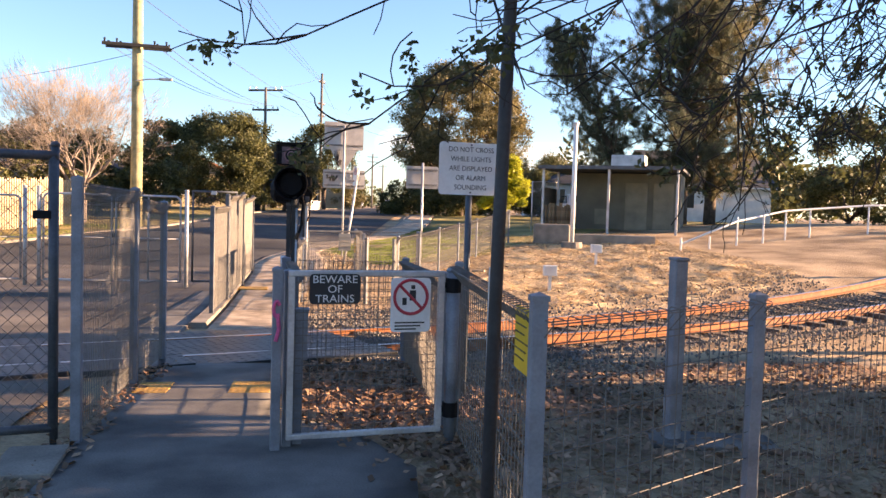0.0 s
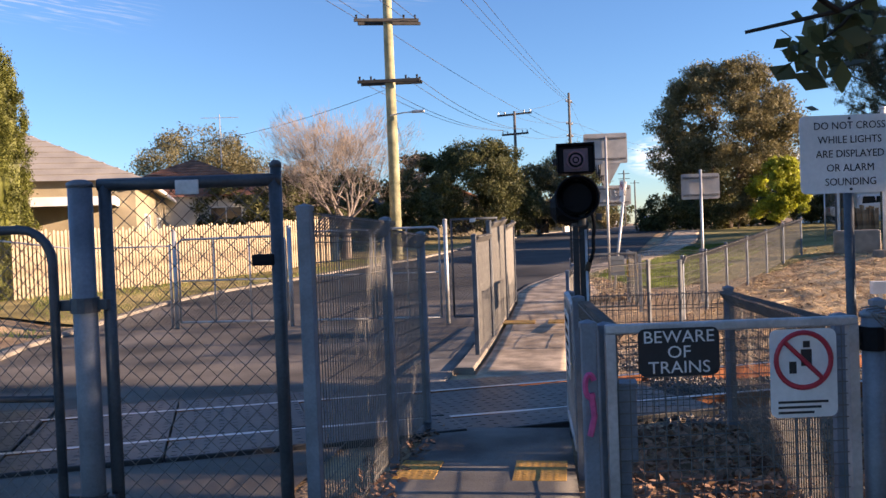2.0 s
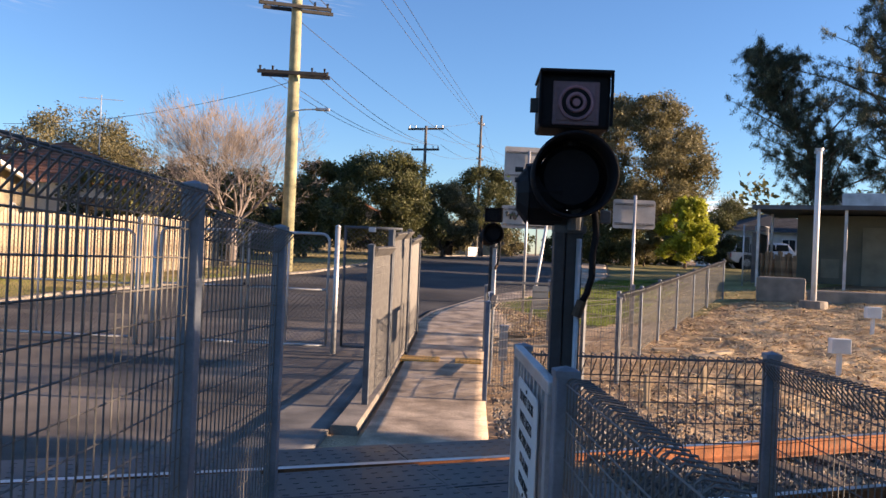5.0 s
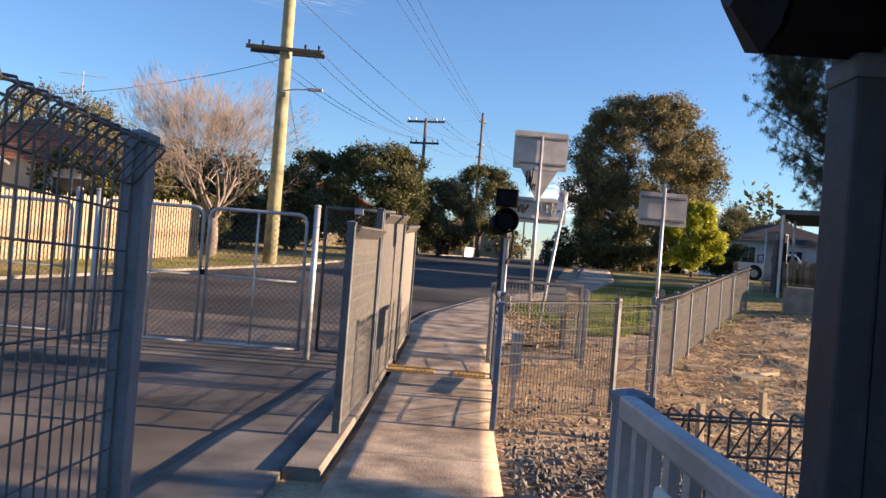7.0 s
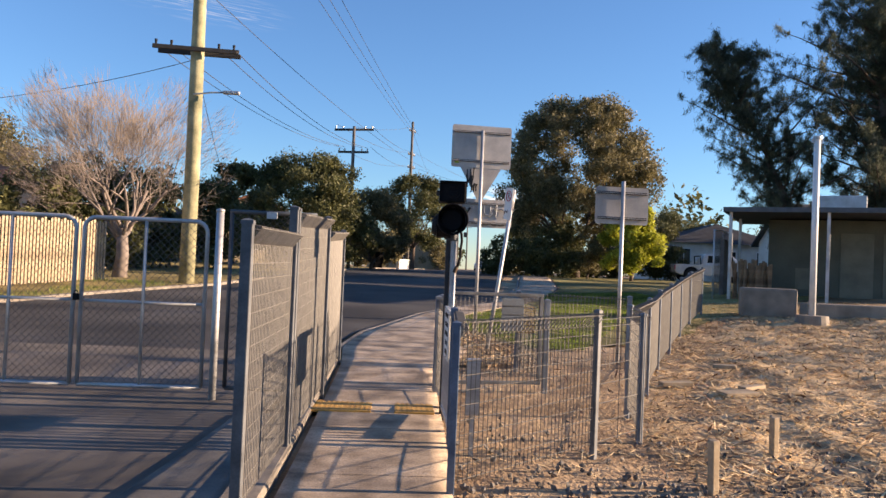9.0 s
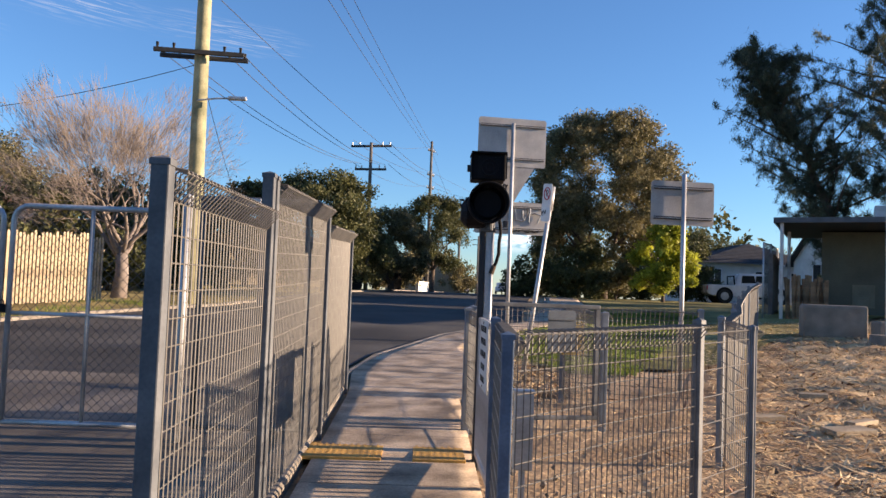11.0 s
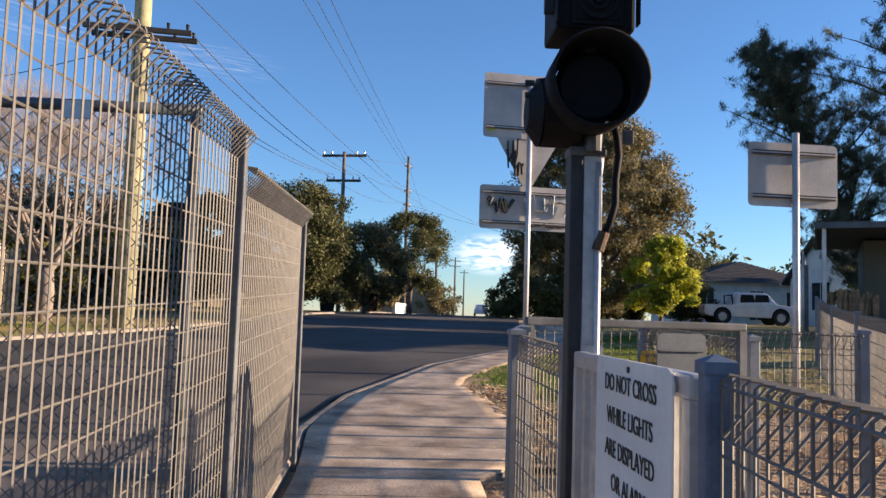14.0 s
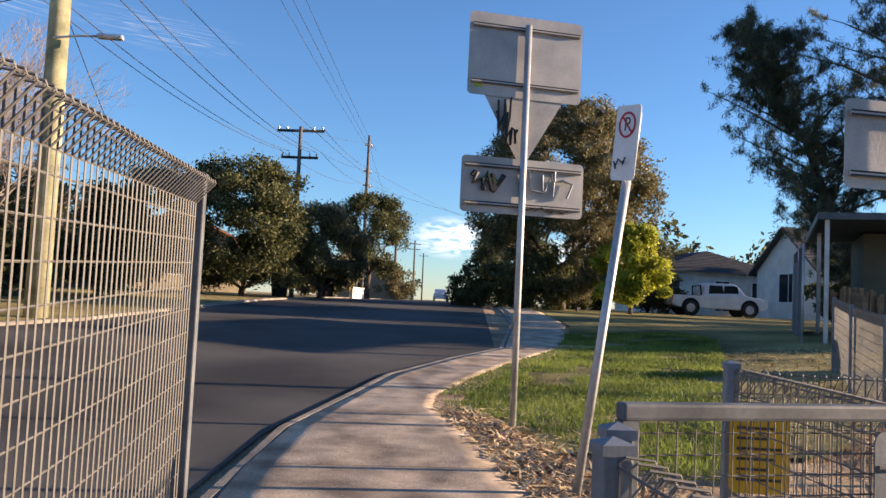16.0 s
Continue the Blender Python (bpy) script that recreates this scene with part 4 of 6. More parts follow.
scrawl(G, 8, 0.3, 2.24, 0.42, 0.26, M_POST, 0.012, 18)
scrawl(G, 7, 0.25, 2.0, 0.5, 0.04, M_INK, 0.008, 20)
part("sticker", Geo().box(-0.5, -0.42, -0.006, -0.004, 3.1, 3.16), material("green_sticker", (0.35, 0.45, 0.05), 0.5), G)

R = thing("road_sign", pose(3.65, 18.9, gz(3.65, 18.9), 0, 0, 4), "grey back of a road sign on a galvanised pole", "sign")
part("pole", Geo().tube((0, -0.045, -0.2), (0, -0.045, 2.7), 0.03, 12), M_GALV, R, flat=False)
sign_back(R, 0.0, 2.33, 0.84, 0.57)

Pk = thing("parking_sign", pose(1.68, 19.3, gz(1.68, 19.3)), "narrow white parking sign on a leaning galvanised pole", "sign")
part("pole", Geo().tube((0, 0, -0.2), (0.33, 0.02, 2.3), 0.03, 10).tube((0.33, 0.02, 2.2), (0.36, 0.02, 2.52), 0.03, 10), M_GALV, Pk, flat=False)
pb = part("sign_board", board(0.25, 0.5, 0.004, 0.03), M_WHITE, Pk)
pb.matrix_basis = pose(0.27, -0.02, 2.3, 0, 7, -70)
prg = Geo().pipe([(0.08 * math.cos(a), -0.004, 0.12 + 0.08 * math.sin(a)) for a in np.linspace(0, 2 * math.pi, 25)], 0.008, 5).tube((-0.055, -0.005, 0.175), (0.055, -0.005, 0.065), 0.007, 5)
part("ring", prg, M_RED, pb)
text_mesh("P", 0.13, M_INK, pb, pose(0, 0, 0.12) @ UP)
scrawl(pb, 12, 0, -0.14, 0.14, 0.1, M_INK, 0.006, 8)

# ---- power poles and wires ----
def power_pole(x, y, h, r, mat, label, arms, insul=True, yaw=0.0, lamp=None):
    z = gz(x, y)
    ob = thing("power_pole", pose(x, y, z, 0, 0, yaw), label, "power pole", "power poles")
    part("pole", Geo().pipe([(0, 0, -0.3), (0.02, 0, h * 0.3), (0.0, 0.01, h * 0.7), (0, 0, h)], r, 14, [r, r * 0.93, r * 0.82, r * 0.7]), mat, ob, flat=False)
    for az_, w, tw, double, tilt in arms:
        for s in ((-1, 1) if double else (1,)):
            g = Geo().box(-w / 2, w / 2, -0.05, 0.05, -0.06, 0.06, 0.01)
            o = part("crossarm", g, M_ARM, ob)
            o.matrix_basis = pose(0, s * (r + 0.05), az_ - z, 0, tilt, tw)
            if insul:
                for k in (-0.46, -0.28, 0.28, 0.46):
                    part("insulator", Geo().tube((w * k, 0, 0.06), (w * k, 0, 0.2), 0.03, 8, 0.045), M_BLACK if double else M_GALV, o)
    if lamp:
        part("lamp_arm", Geo().pipe([(0, -r, lamp - z), (0.5, -r, lamp - z + 0.08), (0.9, -r, lamp - z + 0.1)], 0.025, 8), M_GALV, ob, flat=False)
        part("lamp_head", Geo().box(0.85, 1.35, -r - 0.09, -r + 0.09, lamp - z + 0.05, lamp - z + 0.15, 0.04), M_GALV, ob, "grey street lamp head")
    return ob


power_pole(-6.0, 31.0, 11.5, 0.23, M_WOODPOLE, "tall timber power pole weathered yellow-green, with a street lamp", [(7.43, 2.4, 7, True, 0), (9.75, 2.5, 25, True, -2)], True, 0, 6.1)
power_pole(-2.65, 52.2, 7.95, 0.115, M_GREYPOLE, "grey timber power pole with two crossarms", [(7.6, 1.7, 8, False, -3), (8.86, 2.2, 8, False, -4)])
power_pole(0.8, 82, 13.6, 0.16, M_GREYPOLE, "tall grey timber power pole far along the street", [(13.9, 1.2, 60, False, 0), (11.7, 1.2, 60, False, 0), (10.5, 1.2, 60, False, 0), (6.6, 2.4, 5, False, 0)])
power_pole(5.4, 122, 11, 0.2, M_GREYPOLE, "grey timber power pole far along the street", [(11.3, 2.2, 5, False, 0)], False)
power_pole(11.0, 165, 11, 0.2, M_GREYPOLE, "grey timber power pole far along the street", [(11.5, 2.2, 5, False, 0), (10.5, 2.2, 5, False, 0)], False)
power_pole(16, 205, 11, 0.2, M_GREYPOLE, "grey timber power pole far along the street", [(11.5, 2.2, 5, False, 0)], False)
power_pole(13.5, 98, 9, 0.16, M_GREYPOLE, "grey timber pole across the street", [(9.3, 1.6, 5, False, 0)], False)


def cable(a, b, sag, r=0.011):
    a, b = Vector(a), Vector(b)
    pts = [a.lerp(b, t) - Vector((0, 0, 4 * sag * t * (1 - t))) for t in np.linspace(0, 1, 17)]
    solo("overhead_wire", Geo().pipe(pts, r, 4), M_ARM, "black overhead power wire", "wire", group="overhead wires")


for k in (-0.46, -0.28, 0.28, 0.46):
    cable((-6 + 2.45 * k, 31, 7.5), (-2.65 + 1.7 * k, 52.2, 7.85), 0.5)
    cable((-6 + 2.4 * k, 31 + 0.8 * k, 9.85), (-9 + 2.4 * k, -14, 11), 0.9)
for k in (-0.5, 0.5):
    cable((0.8 + k, 82, 11.9), (-2.65 + 1.9 * k, 52.2, 9.1), 0.4)
    cable((0.8 + k, 82, 10.7), (-2.65 + 1.9 * k, 52.2, 7.9), 0.5)
for k in (0, 1, 2):
    cable((0.4 + 0.5 * k, 82, 14.1 - 0.3 * k), (-8.6 + 0.7 * k, -14, 11.5), 0.9)
cable((-2.65, 52.2, 9), (0.4, 82, 14.2), 0.2)
cable((0.8, 82, 14.0), (5.4, 122, 11.6), 0.8)
cable((1.2, 82, 11.8), (13.5, 98, 9.3), 0.3)
cable((0.8, 82, 10.6), (16.5, 66, 5.0), 0.3)
cable((-6, 31, 7.2), (-17.5, 33, 5.6), 0.4)
cable((-6, 31, 7.0), (-10, 56, 4.8), 0.4)
cable((-6, 31, 9.4), (2.6, 80, 10), 0.6)

# ---- paling fence and houses ----
def paling_fence(p, q, h, label, step=0.115):
    L = math.hypot(q[0] - p[0], q[1] - p[1])
    n = int(L / step)
    ob = thing("paling_fence", pose(*p, gz(*p)), label, "fence")
    a = math.atan2(q[1] - p[1], q[0] - p[0])
    shapes = []
    rnd = random.Random(5)
    for k in range(4):
        hh = h * (1 + 0.02 * (k - 1.5))
        shapes.append(Geo().prism([(-0.036, 0), (0.036, 0), (0.036, hh - 0.04), (0.02, hh), (-0.02, hh), (-0.036, hh - 0.04)], 0.018, pose(0, 0.009, 0, 90, 0, 0)).mesh("paling"))
    for i in range(n):
        t = i / n
        x, y = p[0] + (q[0] - p[0]) * t, p[1] + (q[1] - p[1]) * t
        o = part("paling", rnd.choice(shapes), M_PALING, ob)
        o.matrix_basis = Matrix.Translation((x - p[0], y - p[1], gz(x, y) - gz(*p) + rnd.uniform(-0.02, 0.02))) @ Matrix.Rotation(a + rnd.uniform(-0.04, 0.04), 4, 'Z')
    for zz in (0.35, h - 0.4):
        g = Geo().pipe([(p[0] * 0 + (q[0] - p[0]) * t, (q[1] - p[1]) * t, gz(p[0] + (q[0] - p[0]) * t, p[1] + (q[1] - p[1]) * t) - gz(*p) + zz) for t in np.linspace(0, 1, 9)], 0.035, 4)
        g.v = [(x - 0.05 * math.sin(a), y + 0.05 * math.cos(a), z) for x, y, z in g.v]
        part("rail", g, M_PALING, ob)


paling_fence((-13.2, 18.6), (-8.4, 31.2), 1.75, "sun-bleached timber paling fence behind the verge")
paling_fence((-20.5, 18.0), (-13.4, 18.6), 1.25, "low sun-bleached timber picket fence")


def house(x, y, yaw, w, d, eave, ridge, wall, roof, label, gable=True, windows=(), over=0.4):
    """Walls, a gabled or hipped roof with thickness, and windows on the front."""
    ob = thing("house", pose(x, y, gz(x, y), 0, 0, yaw), label, "house")
    wl = Geo().box(-w / 2, w / 2, -d / 2, d / 2, -0.4, eave, 0.01)
    if gable:
        wl.add([(-w / 2, -d / 2, eave), (w / 2, -d / 2, eave), (0, -d / 2, ridge - 0.1), (-w / 2, d / 2, eave), (w / 2, d / 2, eave), (0, d / 2, ridge - 0.1)], [(0, 1, 2), (4, 3, 5)])
    part("wall", wl, wall, ob)
    a, b = w / 2 + over, d / 2 + over
    e = eave - over * (ridge - eave) / (w / 2)
    rf = Geo()
    if gable:
        vs = [(-a, -b, e), (0, -b, ridge), (a, -b, e), (-a, b, e), (0, b, ridge), (a, b, e)]
    else:
        k = min(b * 0.6, w / 2)
        vs = [(-a, -b, e), (0, -b + k, ridge), (a, -b, e), (-a, b, e), (0, b - k, ridge), (a, b, e)]
    vs += [(p[0], p[1], p[2] - 0.14) for p in vs]
    rf.add(vs, [(0, 1, 4, 3), (1, 2, 5, 4), (9, 10, 7, 6), (10, 11, 8, 7), (0, 3, 9, 6), (2, 8, 11, 5), (0, 6, 7, 1), (1, 7, 8, 2), (3, 4, 10, 9), (4, 5, 11, 10)] + ([(0, 2, 1), (3, 4, 5)] if not gable else []))
    r = part("roof", rf, roof, ob)
    # courses of tiles or sheet laps
    rows = Geo()
    n = 14
    for s in (-1, 1):
        for i in range(1, n):
            t = i / n
            xx, zz = s * a * (1 - t), e + (ridge - e) * t
            kk = 0 if gable else min(b * 0.6, w / 2) * t
            rows.tube((xx, -b + kk, zz + 0.012), (xx, b - kk, zz + 0.012), 0.022, 4, cap=False)
    if not gable:
        for sg in (-1, 1):
            for i in range(1, n):
                t = i / n
                kk = min(b * 0.6, w / 2) * t
                rows.tube((-a * (1 - t), sg * (b - kk), e + (ridge - e) * t + 0.012), (a * (1 - t), sg * (b - kk), e + (ridge - e) * t + 0.012), 0.022, 4, cap=False)
    tagged(part("roof_ribbing", rows, roof, r), kind="stuff")
    part("gutter", Geo().box(-a - 0.1, -a, -b, b, e - 0.16, e - 0.04), M_WHITE, ob)
    part("gutter", Geo().box(a, a + 0.1, -b, b, e - 0.16, e - 0.04), M_WHITE, ob)
    for side, u, z0, ww, hh in windows:
        m = {"f": pose(u, -d / 2 - 0.01, z0), "r": pose(w / 2 + 0.01, u, z0, 0, 0, 90), "l": pose(-w / 2 - 0.01, u, z0, 0, 0, -90)}[side]
        win = part("window", Geo().box(-ww / 2, ww / 2, -0.02, 0.01, 0, hh), M_GLASS, ob)
        win.matrix_basis = m
        part("frame", Geo().box(-ww / 2 - 0.06, -ww / 2, -0.04, 0.02, -0.06, hh + 0.06).box(ww / 2, ww / 2 + 0.06, -0.04, 0.02, -0.06, hh + 0.06).box(-ww / 2, ww / 2, -0.04, 0.02, -0.06, 0).box(-ww / 2, ww / 2, -0.04, 0.02, hh, hh + 0.06).box(-0.02, 0.02, -0.035, 0.02, 0, hh), M_WHITE, win)
    return ob


house(-20.7, 27, 24, 12, 13, 3.3, 5.95, M_CREAMWALL, M_CREAMROOF, "cream house with a pale hipped roof behind the paling fence", False, [("r", -3, 0.9, 1.6, 1.2), ("r", 2, 0.9, 1.6, 1.2), ("f", 0, 0.9, 1.6, 1.2)])
h2 = house(-18.6, 41, 15, 9, 11, 2.9, 4.8, M_WHITEWALL, M_TILE, "house with a terracotta tiled hipped roof", False, [("f", -2, 1.0, 1.4, 1.2), ("f", 2, 1.0, 1.4, 1.2), ("r", 0, 1.0, 1.6, 1.2)])
part("antenna", Geo().tube((1, 0, 4.5), (1, 0, 7.4), 0.025, 6).tube((0, 0, 7.2), (2, 0, 7.2), 0.015, 5).tube((0.3, -0.3, 7.2), (0.3, 0.3, 7.2), 0.01, 4).tube((0.8, -0.3, 7.2), (0.8, 0.3, 7.2), 0.01, 4).tube((1.6, -0.3, 7.2), (1.6, 0.3, 7.2), 0.01, 4), M_GALV, h2)
house(-11.5, 66, 20, 8, 10, 2.8, 4.6, M_CREAMWALL, M_TILE, "cream house with a red tiled gable roof", True, [("f", 0, 0.9, 1.8, 1.2), ("r", 0, 0.9, 1.6, 1.2)])
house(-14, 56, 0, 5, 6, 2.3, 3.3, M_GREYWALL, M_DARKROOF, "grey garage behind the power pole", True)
house(0.5, 100, 0, 8, 9, 2.7, 4.8, M_CREAMWALL, M_TILE, "small cream house far along the street", True, [("f", 0, 0.9, 1.6, 1.2)])
house(31.3, 61.6, -86, 6.4, 10, 3.1, 5.6, M_WHITEWALL, M_DARKROOF, "white weatherboard house with a dark gable roof", True, [("f", 0.3, 1.0, 1.9, 1.7), ("r", -2.5, 1.0, 1.5, 1.5)])
house(24.8, 71.0, 3, 9.5, 7, 3.0, 4.5, M_WHITEWALL, M_DARKROOF, "low white house with a charcoal roof", False, [("f", -3.4, 0.9, 1.0, 1.5), ("f", 0.2, 0.3, 1.0, 2.0), ("f", 3.0, 0.9, 1.2, 1.4)])
# carport
cp = thing("carport", pose(-15.6, 23.5, gz(-15.6, 23.5), 0, 0, 26), "open cream carport behind the palings", "carport")
part("roof", Geo().box(-2.2, 2.2, -3, 3, 2.45, 2.62, 0.02), M_CREAMROOF, cp)
part("fascia", Geo().box(-2.25, 2.25, -3.05, -3.0, 2.4, 2.66).box(2.2, 2.25, -3, 3, 2.4, 2.66), M_WHITE, cp)
for x in (-2.1, 2.1):
    for y in (-2.9, 2.9):
        part("post", Geo().box(x - 0.05, x + 0.05, y - 0.05, y + 0.05, -0.1, 2.45), M_WHITE, cp)

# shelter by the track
# Door tone darkened along with the wall, shade put into the paint.
M_DOORGREEN = material("shaded_green_door", (0.16, 0.17, 0.13), 0.7, 0, 0.2, 2, 30, 0.1)
sh = thing("shelter", pose(12.86, 31.2, gz(11.4, 29.5), 0, 0, -28), "grey rendered hut with a flat roof and an open steel canopy", "shelter")
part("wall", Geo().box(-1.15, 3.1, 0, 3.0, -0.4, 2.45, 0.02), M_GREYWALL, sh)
part("roof", Geo().box(-2.2, 3.3, -2.6, 3.2, 2.5, 2.61, 0.02), M_DARKROOF, sh)
part("fascia", Geo().box(-2.25, 3.35, -2.66, -2.6, 2.48, 2.62).box(-2.25, -2.2, -2.6, 3.2, 2.48, 2.62), M_DARKPIPE, sh)
for x, y in ((-2.05, -2.45), (0.55, -2.45), (3.15, -2.45), (-2.05, 0.5)):
    part("post", Geo().box(x - 0.045, x + 0.045, y - 0.045, y + 0.045, -0.3, 2.5, 0.01), M_GALV, sh)
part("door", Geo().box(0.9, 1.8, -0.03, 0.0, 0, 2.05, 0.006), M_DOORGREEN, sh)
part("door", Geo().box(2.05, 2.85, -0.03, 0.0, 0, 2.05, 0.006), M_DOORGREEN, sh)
part("air_unit", Geo().box(0.2, 1.6, 0.4, 1.4, 2.61, 3.25, 0.03), M_GALV, sh)
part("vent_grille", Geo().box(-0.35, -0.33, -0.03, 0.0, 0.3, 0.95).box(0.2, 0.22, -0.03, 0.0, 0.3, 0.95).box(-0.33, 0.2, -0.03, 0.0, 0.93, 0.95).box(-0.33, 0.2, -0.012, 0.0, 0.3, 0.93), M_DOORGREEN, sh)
wp = thing("white_pole", pose(9.22, 23.8, gz(9.22, 23.8)), "white painted steel pole in a round concrete footing", "pole")
part("pole", Geo().tube((0, 0, 0), (0, 0, 3.98), 0.07, 14), M_WHITE, wp, flat=False)
part("cap", Geo().tube((0, 0, 3.98), (0, 0, 4.04), 0.1, 14).box(-0.12, 0.12, -0.03, 0.03, 3.9, 3.97), M_GALV, wp)
part("footing", Geo().tube((0, 0, -0.1), (0, 0, 0.15), 0.36, 18, 0.33), M_KERB, wp)
blk = solo("concrete_block", Geo().box(-0.62, 0.62, -0.35, 0.35, -0.1, 0.62, 0.07), M_KERB, "weathered concrete block on the mulch", "block", "", pose(9.05, 25.6, gz(9.05, 25.6), 0, 0, -18))
solo("concrete_block", Geo().box(-1.4, 1.4, -0.25, 0.25, -0.1, 0.28, 0.04), M_KERB, "long low concrete block on the mulch", "block", "", pose(10.9, 24.6, gz(10.9, 24.6), 0, 0, -8))
for x, y, h in ((2.62, 12.35, 0.34), (3.6, 13.5, 0.3)):
    solo("stake", Geo().box(-0.03, 0.03, -0.03, 0.03, -0.1, h, 0.008), M_PALING, "short pale timber survey stake", "stake", "", pose(x, y, gz(x, y), 3, -4, 20), group="stakes")
for x, y in ((6.0, 15.0), (8.4, 19.0), (15.5, 16.5)):
    mk = thing("marker", pose(x, y, gz(x, y)), "small white marker box on a post by the track", "marker", "track markers")
    part("post", Geo().box(-0.03, 0.03, -0.03, 0.03, -0.1, 0.3), M_WHITE, mk)
    part("head", Geo().box(-0.14, 0.14, -0.08, 0.08, 0.3, 0.52, 0.01), M_WHITE, mk)
hr = thing("handrail", pose(12.3, 22.3, 0), "white handrail along a ramp up the bank", "handrail")
rp = [(0, 0, 0.15), (2.4, 1.0, 0.75), (4.6, 1.8, 0.95), (8.0, 2.2, 0.95), (12, 2.0, 0.95)]
rp = [(x, y, z + gz(12.3 + x, 22.3 + y)) for x, y, z in rp]
part("rail", Geo().pipe(rp, 0.035, 8), M_WHITE, hr, flat=False)
for x, y, z in rp:
    for k in (0, 1):
        part("post", Geo().tube((x + k * 1.1, y + k * 0.3, gz(12.3 + x + k * 1.1, 22.3 + y + k * 0.3) - 0.1), (x + k * 1.1, y + k * 0.3, gz(12.3 + x + k * 1.1, 22.3 + y + k * 0.3) + (0.9 if x > 1 else 0.35)), 0.03, 8), M_WHITE, hr)
crate = thing("timber_stack", pose(10.6, 30.0, gz(10.6, 30.0), 0, 0, 12), "stack of brown weathered boards standing under the shelter", "timber stack")
M_OLDBOARD = material("old_brown_board", (0.2, 0.12, 0.07), 0.9, 0, 0.4, 3, 40, 0.4, (0.3, 0.2, 0.12))
rb = random.Random(17)
for k in range(26):
    o = part("board", Geo().box(-0.05, 0.05, -0.015, 0.015, -0.05, rb.uniform(0.85, 1.15), 0.004), M_OLDBOARD, crate)
    o.matrix_basis = pose(-0.55 + 0.045 * k, rb.uniform(-0.14, 0.14), 0, rb.uniform(-4, 4), rb.uniform(-5, 5), rb.uniform(-20, 20))
solo("timber_fence", Geo().box(-0.06, 0.06, -1.4, 1.4, -0.1, 1.7, 0.01), material("grey_boards", (0.16, 0.15, 0.15), 0.9), "grey weathered timber screen beside the lawn", "fence", "", pose(11.0, 33.0, gz(11, 33), 0, 0, -27))


# ---- vehicles ----
def ute(x, y, yaw):
    ob = thing("utility_truck", pose(x, y, gz(x, y), 0, 0, yaw), "white dual cab utility parked on the lawn", "car")
    side = [(-2.6, 0.55), (-2.62, 1.0), (-2.55, 1.08), (-0.95, 1.08), (-0.75, 1.72), (-0.55, 1.8), (0.75, 1.8), (1.0, 1.72), (1.45, 1.15), (2.45, 1.02), (2.62, 0.85), (2.65, 0.5), (2.3, 0.38), (-2.2, 0.4)]
    bm = bmesh.new()
    vs = [[bm.verts.new((px, s * (0.9 if pz < 1.2 else 0.72), pz)) for px, pz in side] for s in (-1, 1)]
    bm.faces.new(vs[0])
    bm.faces.new(list(reversed(vs[1])))
    n = len(side)
    for i in range(n):
        bm.faces.new((vs[0][i], vs[1][i], vs[1][(i + 1) % n], vs[0][(i + 1) % n]))
    bmesh.ops.recalc_face_normals(bm, faces=bm.faces[:])
    bmesh.ops.bevel(bm, geom=bm.edges[:], offset=0.05, segments=2, affect='EDGES')
    me = bpy.data.meshes.new("body")
    bm.to_mesh(me)
    bm.free()
    part("body", me, M_CARWHITE, ob)
    for a, b in ((-0.62, 0.12), (0.2, 0.95)):
        part("side_window", Geo().prism([(a, 1.18), (b + 0.12, 1.18), (b, 1.66), (a + 0.05, 1.66)], 0.01, pose(0, -0.86, 0, 90, 0, 0)), M_GLASS, ob)
    part("tray", Geo().box(-2.5, -0.98, -0.8, 0.8, 1.02, 1.1), M_BLACK, ob)
    part("roll_bar", Geo().pipe([(-0.98, -0.75, 1.05), (-1.02, -0.7, 1.62), (-1.02, 0.7, 1.62), (-0.98, 0.75, 1.05)], 0.04, 8), M_BLACK, ob)
    for wx in (-1.6, 1.65):
        for s in (-1, 1):
            wh = part("wheel", Geo().tube((wx, s * 0.93, 0.4), (wx, s * 0.68, 0.4), 0.4, 20), M_TYRE, ob)
            part("rim", Geo().tube((wx, s * 0.945, 0.4), (wx, s * 0.93, 0.4), 0.24, 14), M_GALV, wh)
            part("wheel_arch", Geo().tube((wx, s * 0.915, 0.44), (wx, s * 0.86, 0.44), 0.5, 20), M_BLACK, ob)
    part("tail_lamp", Geo().box(-2.64, -2.6, -0.88, -0.76, 0.75, 1.0), M_RED, ob)
    part("headlamp", Geo().box(2.5, 2.62, -0.9, -0.6, 0.82, 0.98, 0.02), M_GALV, ob)
    return ob


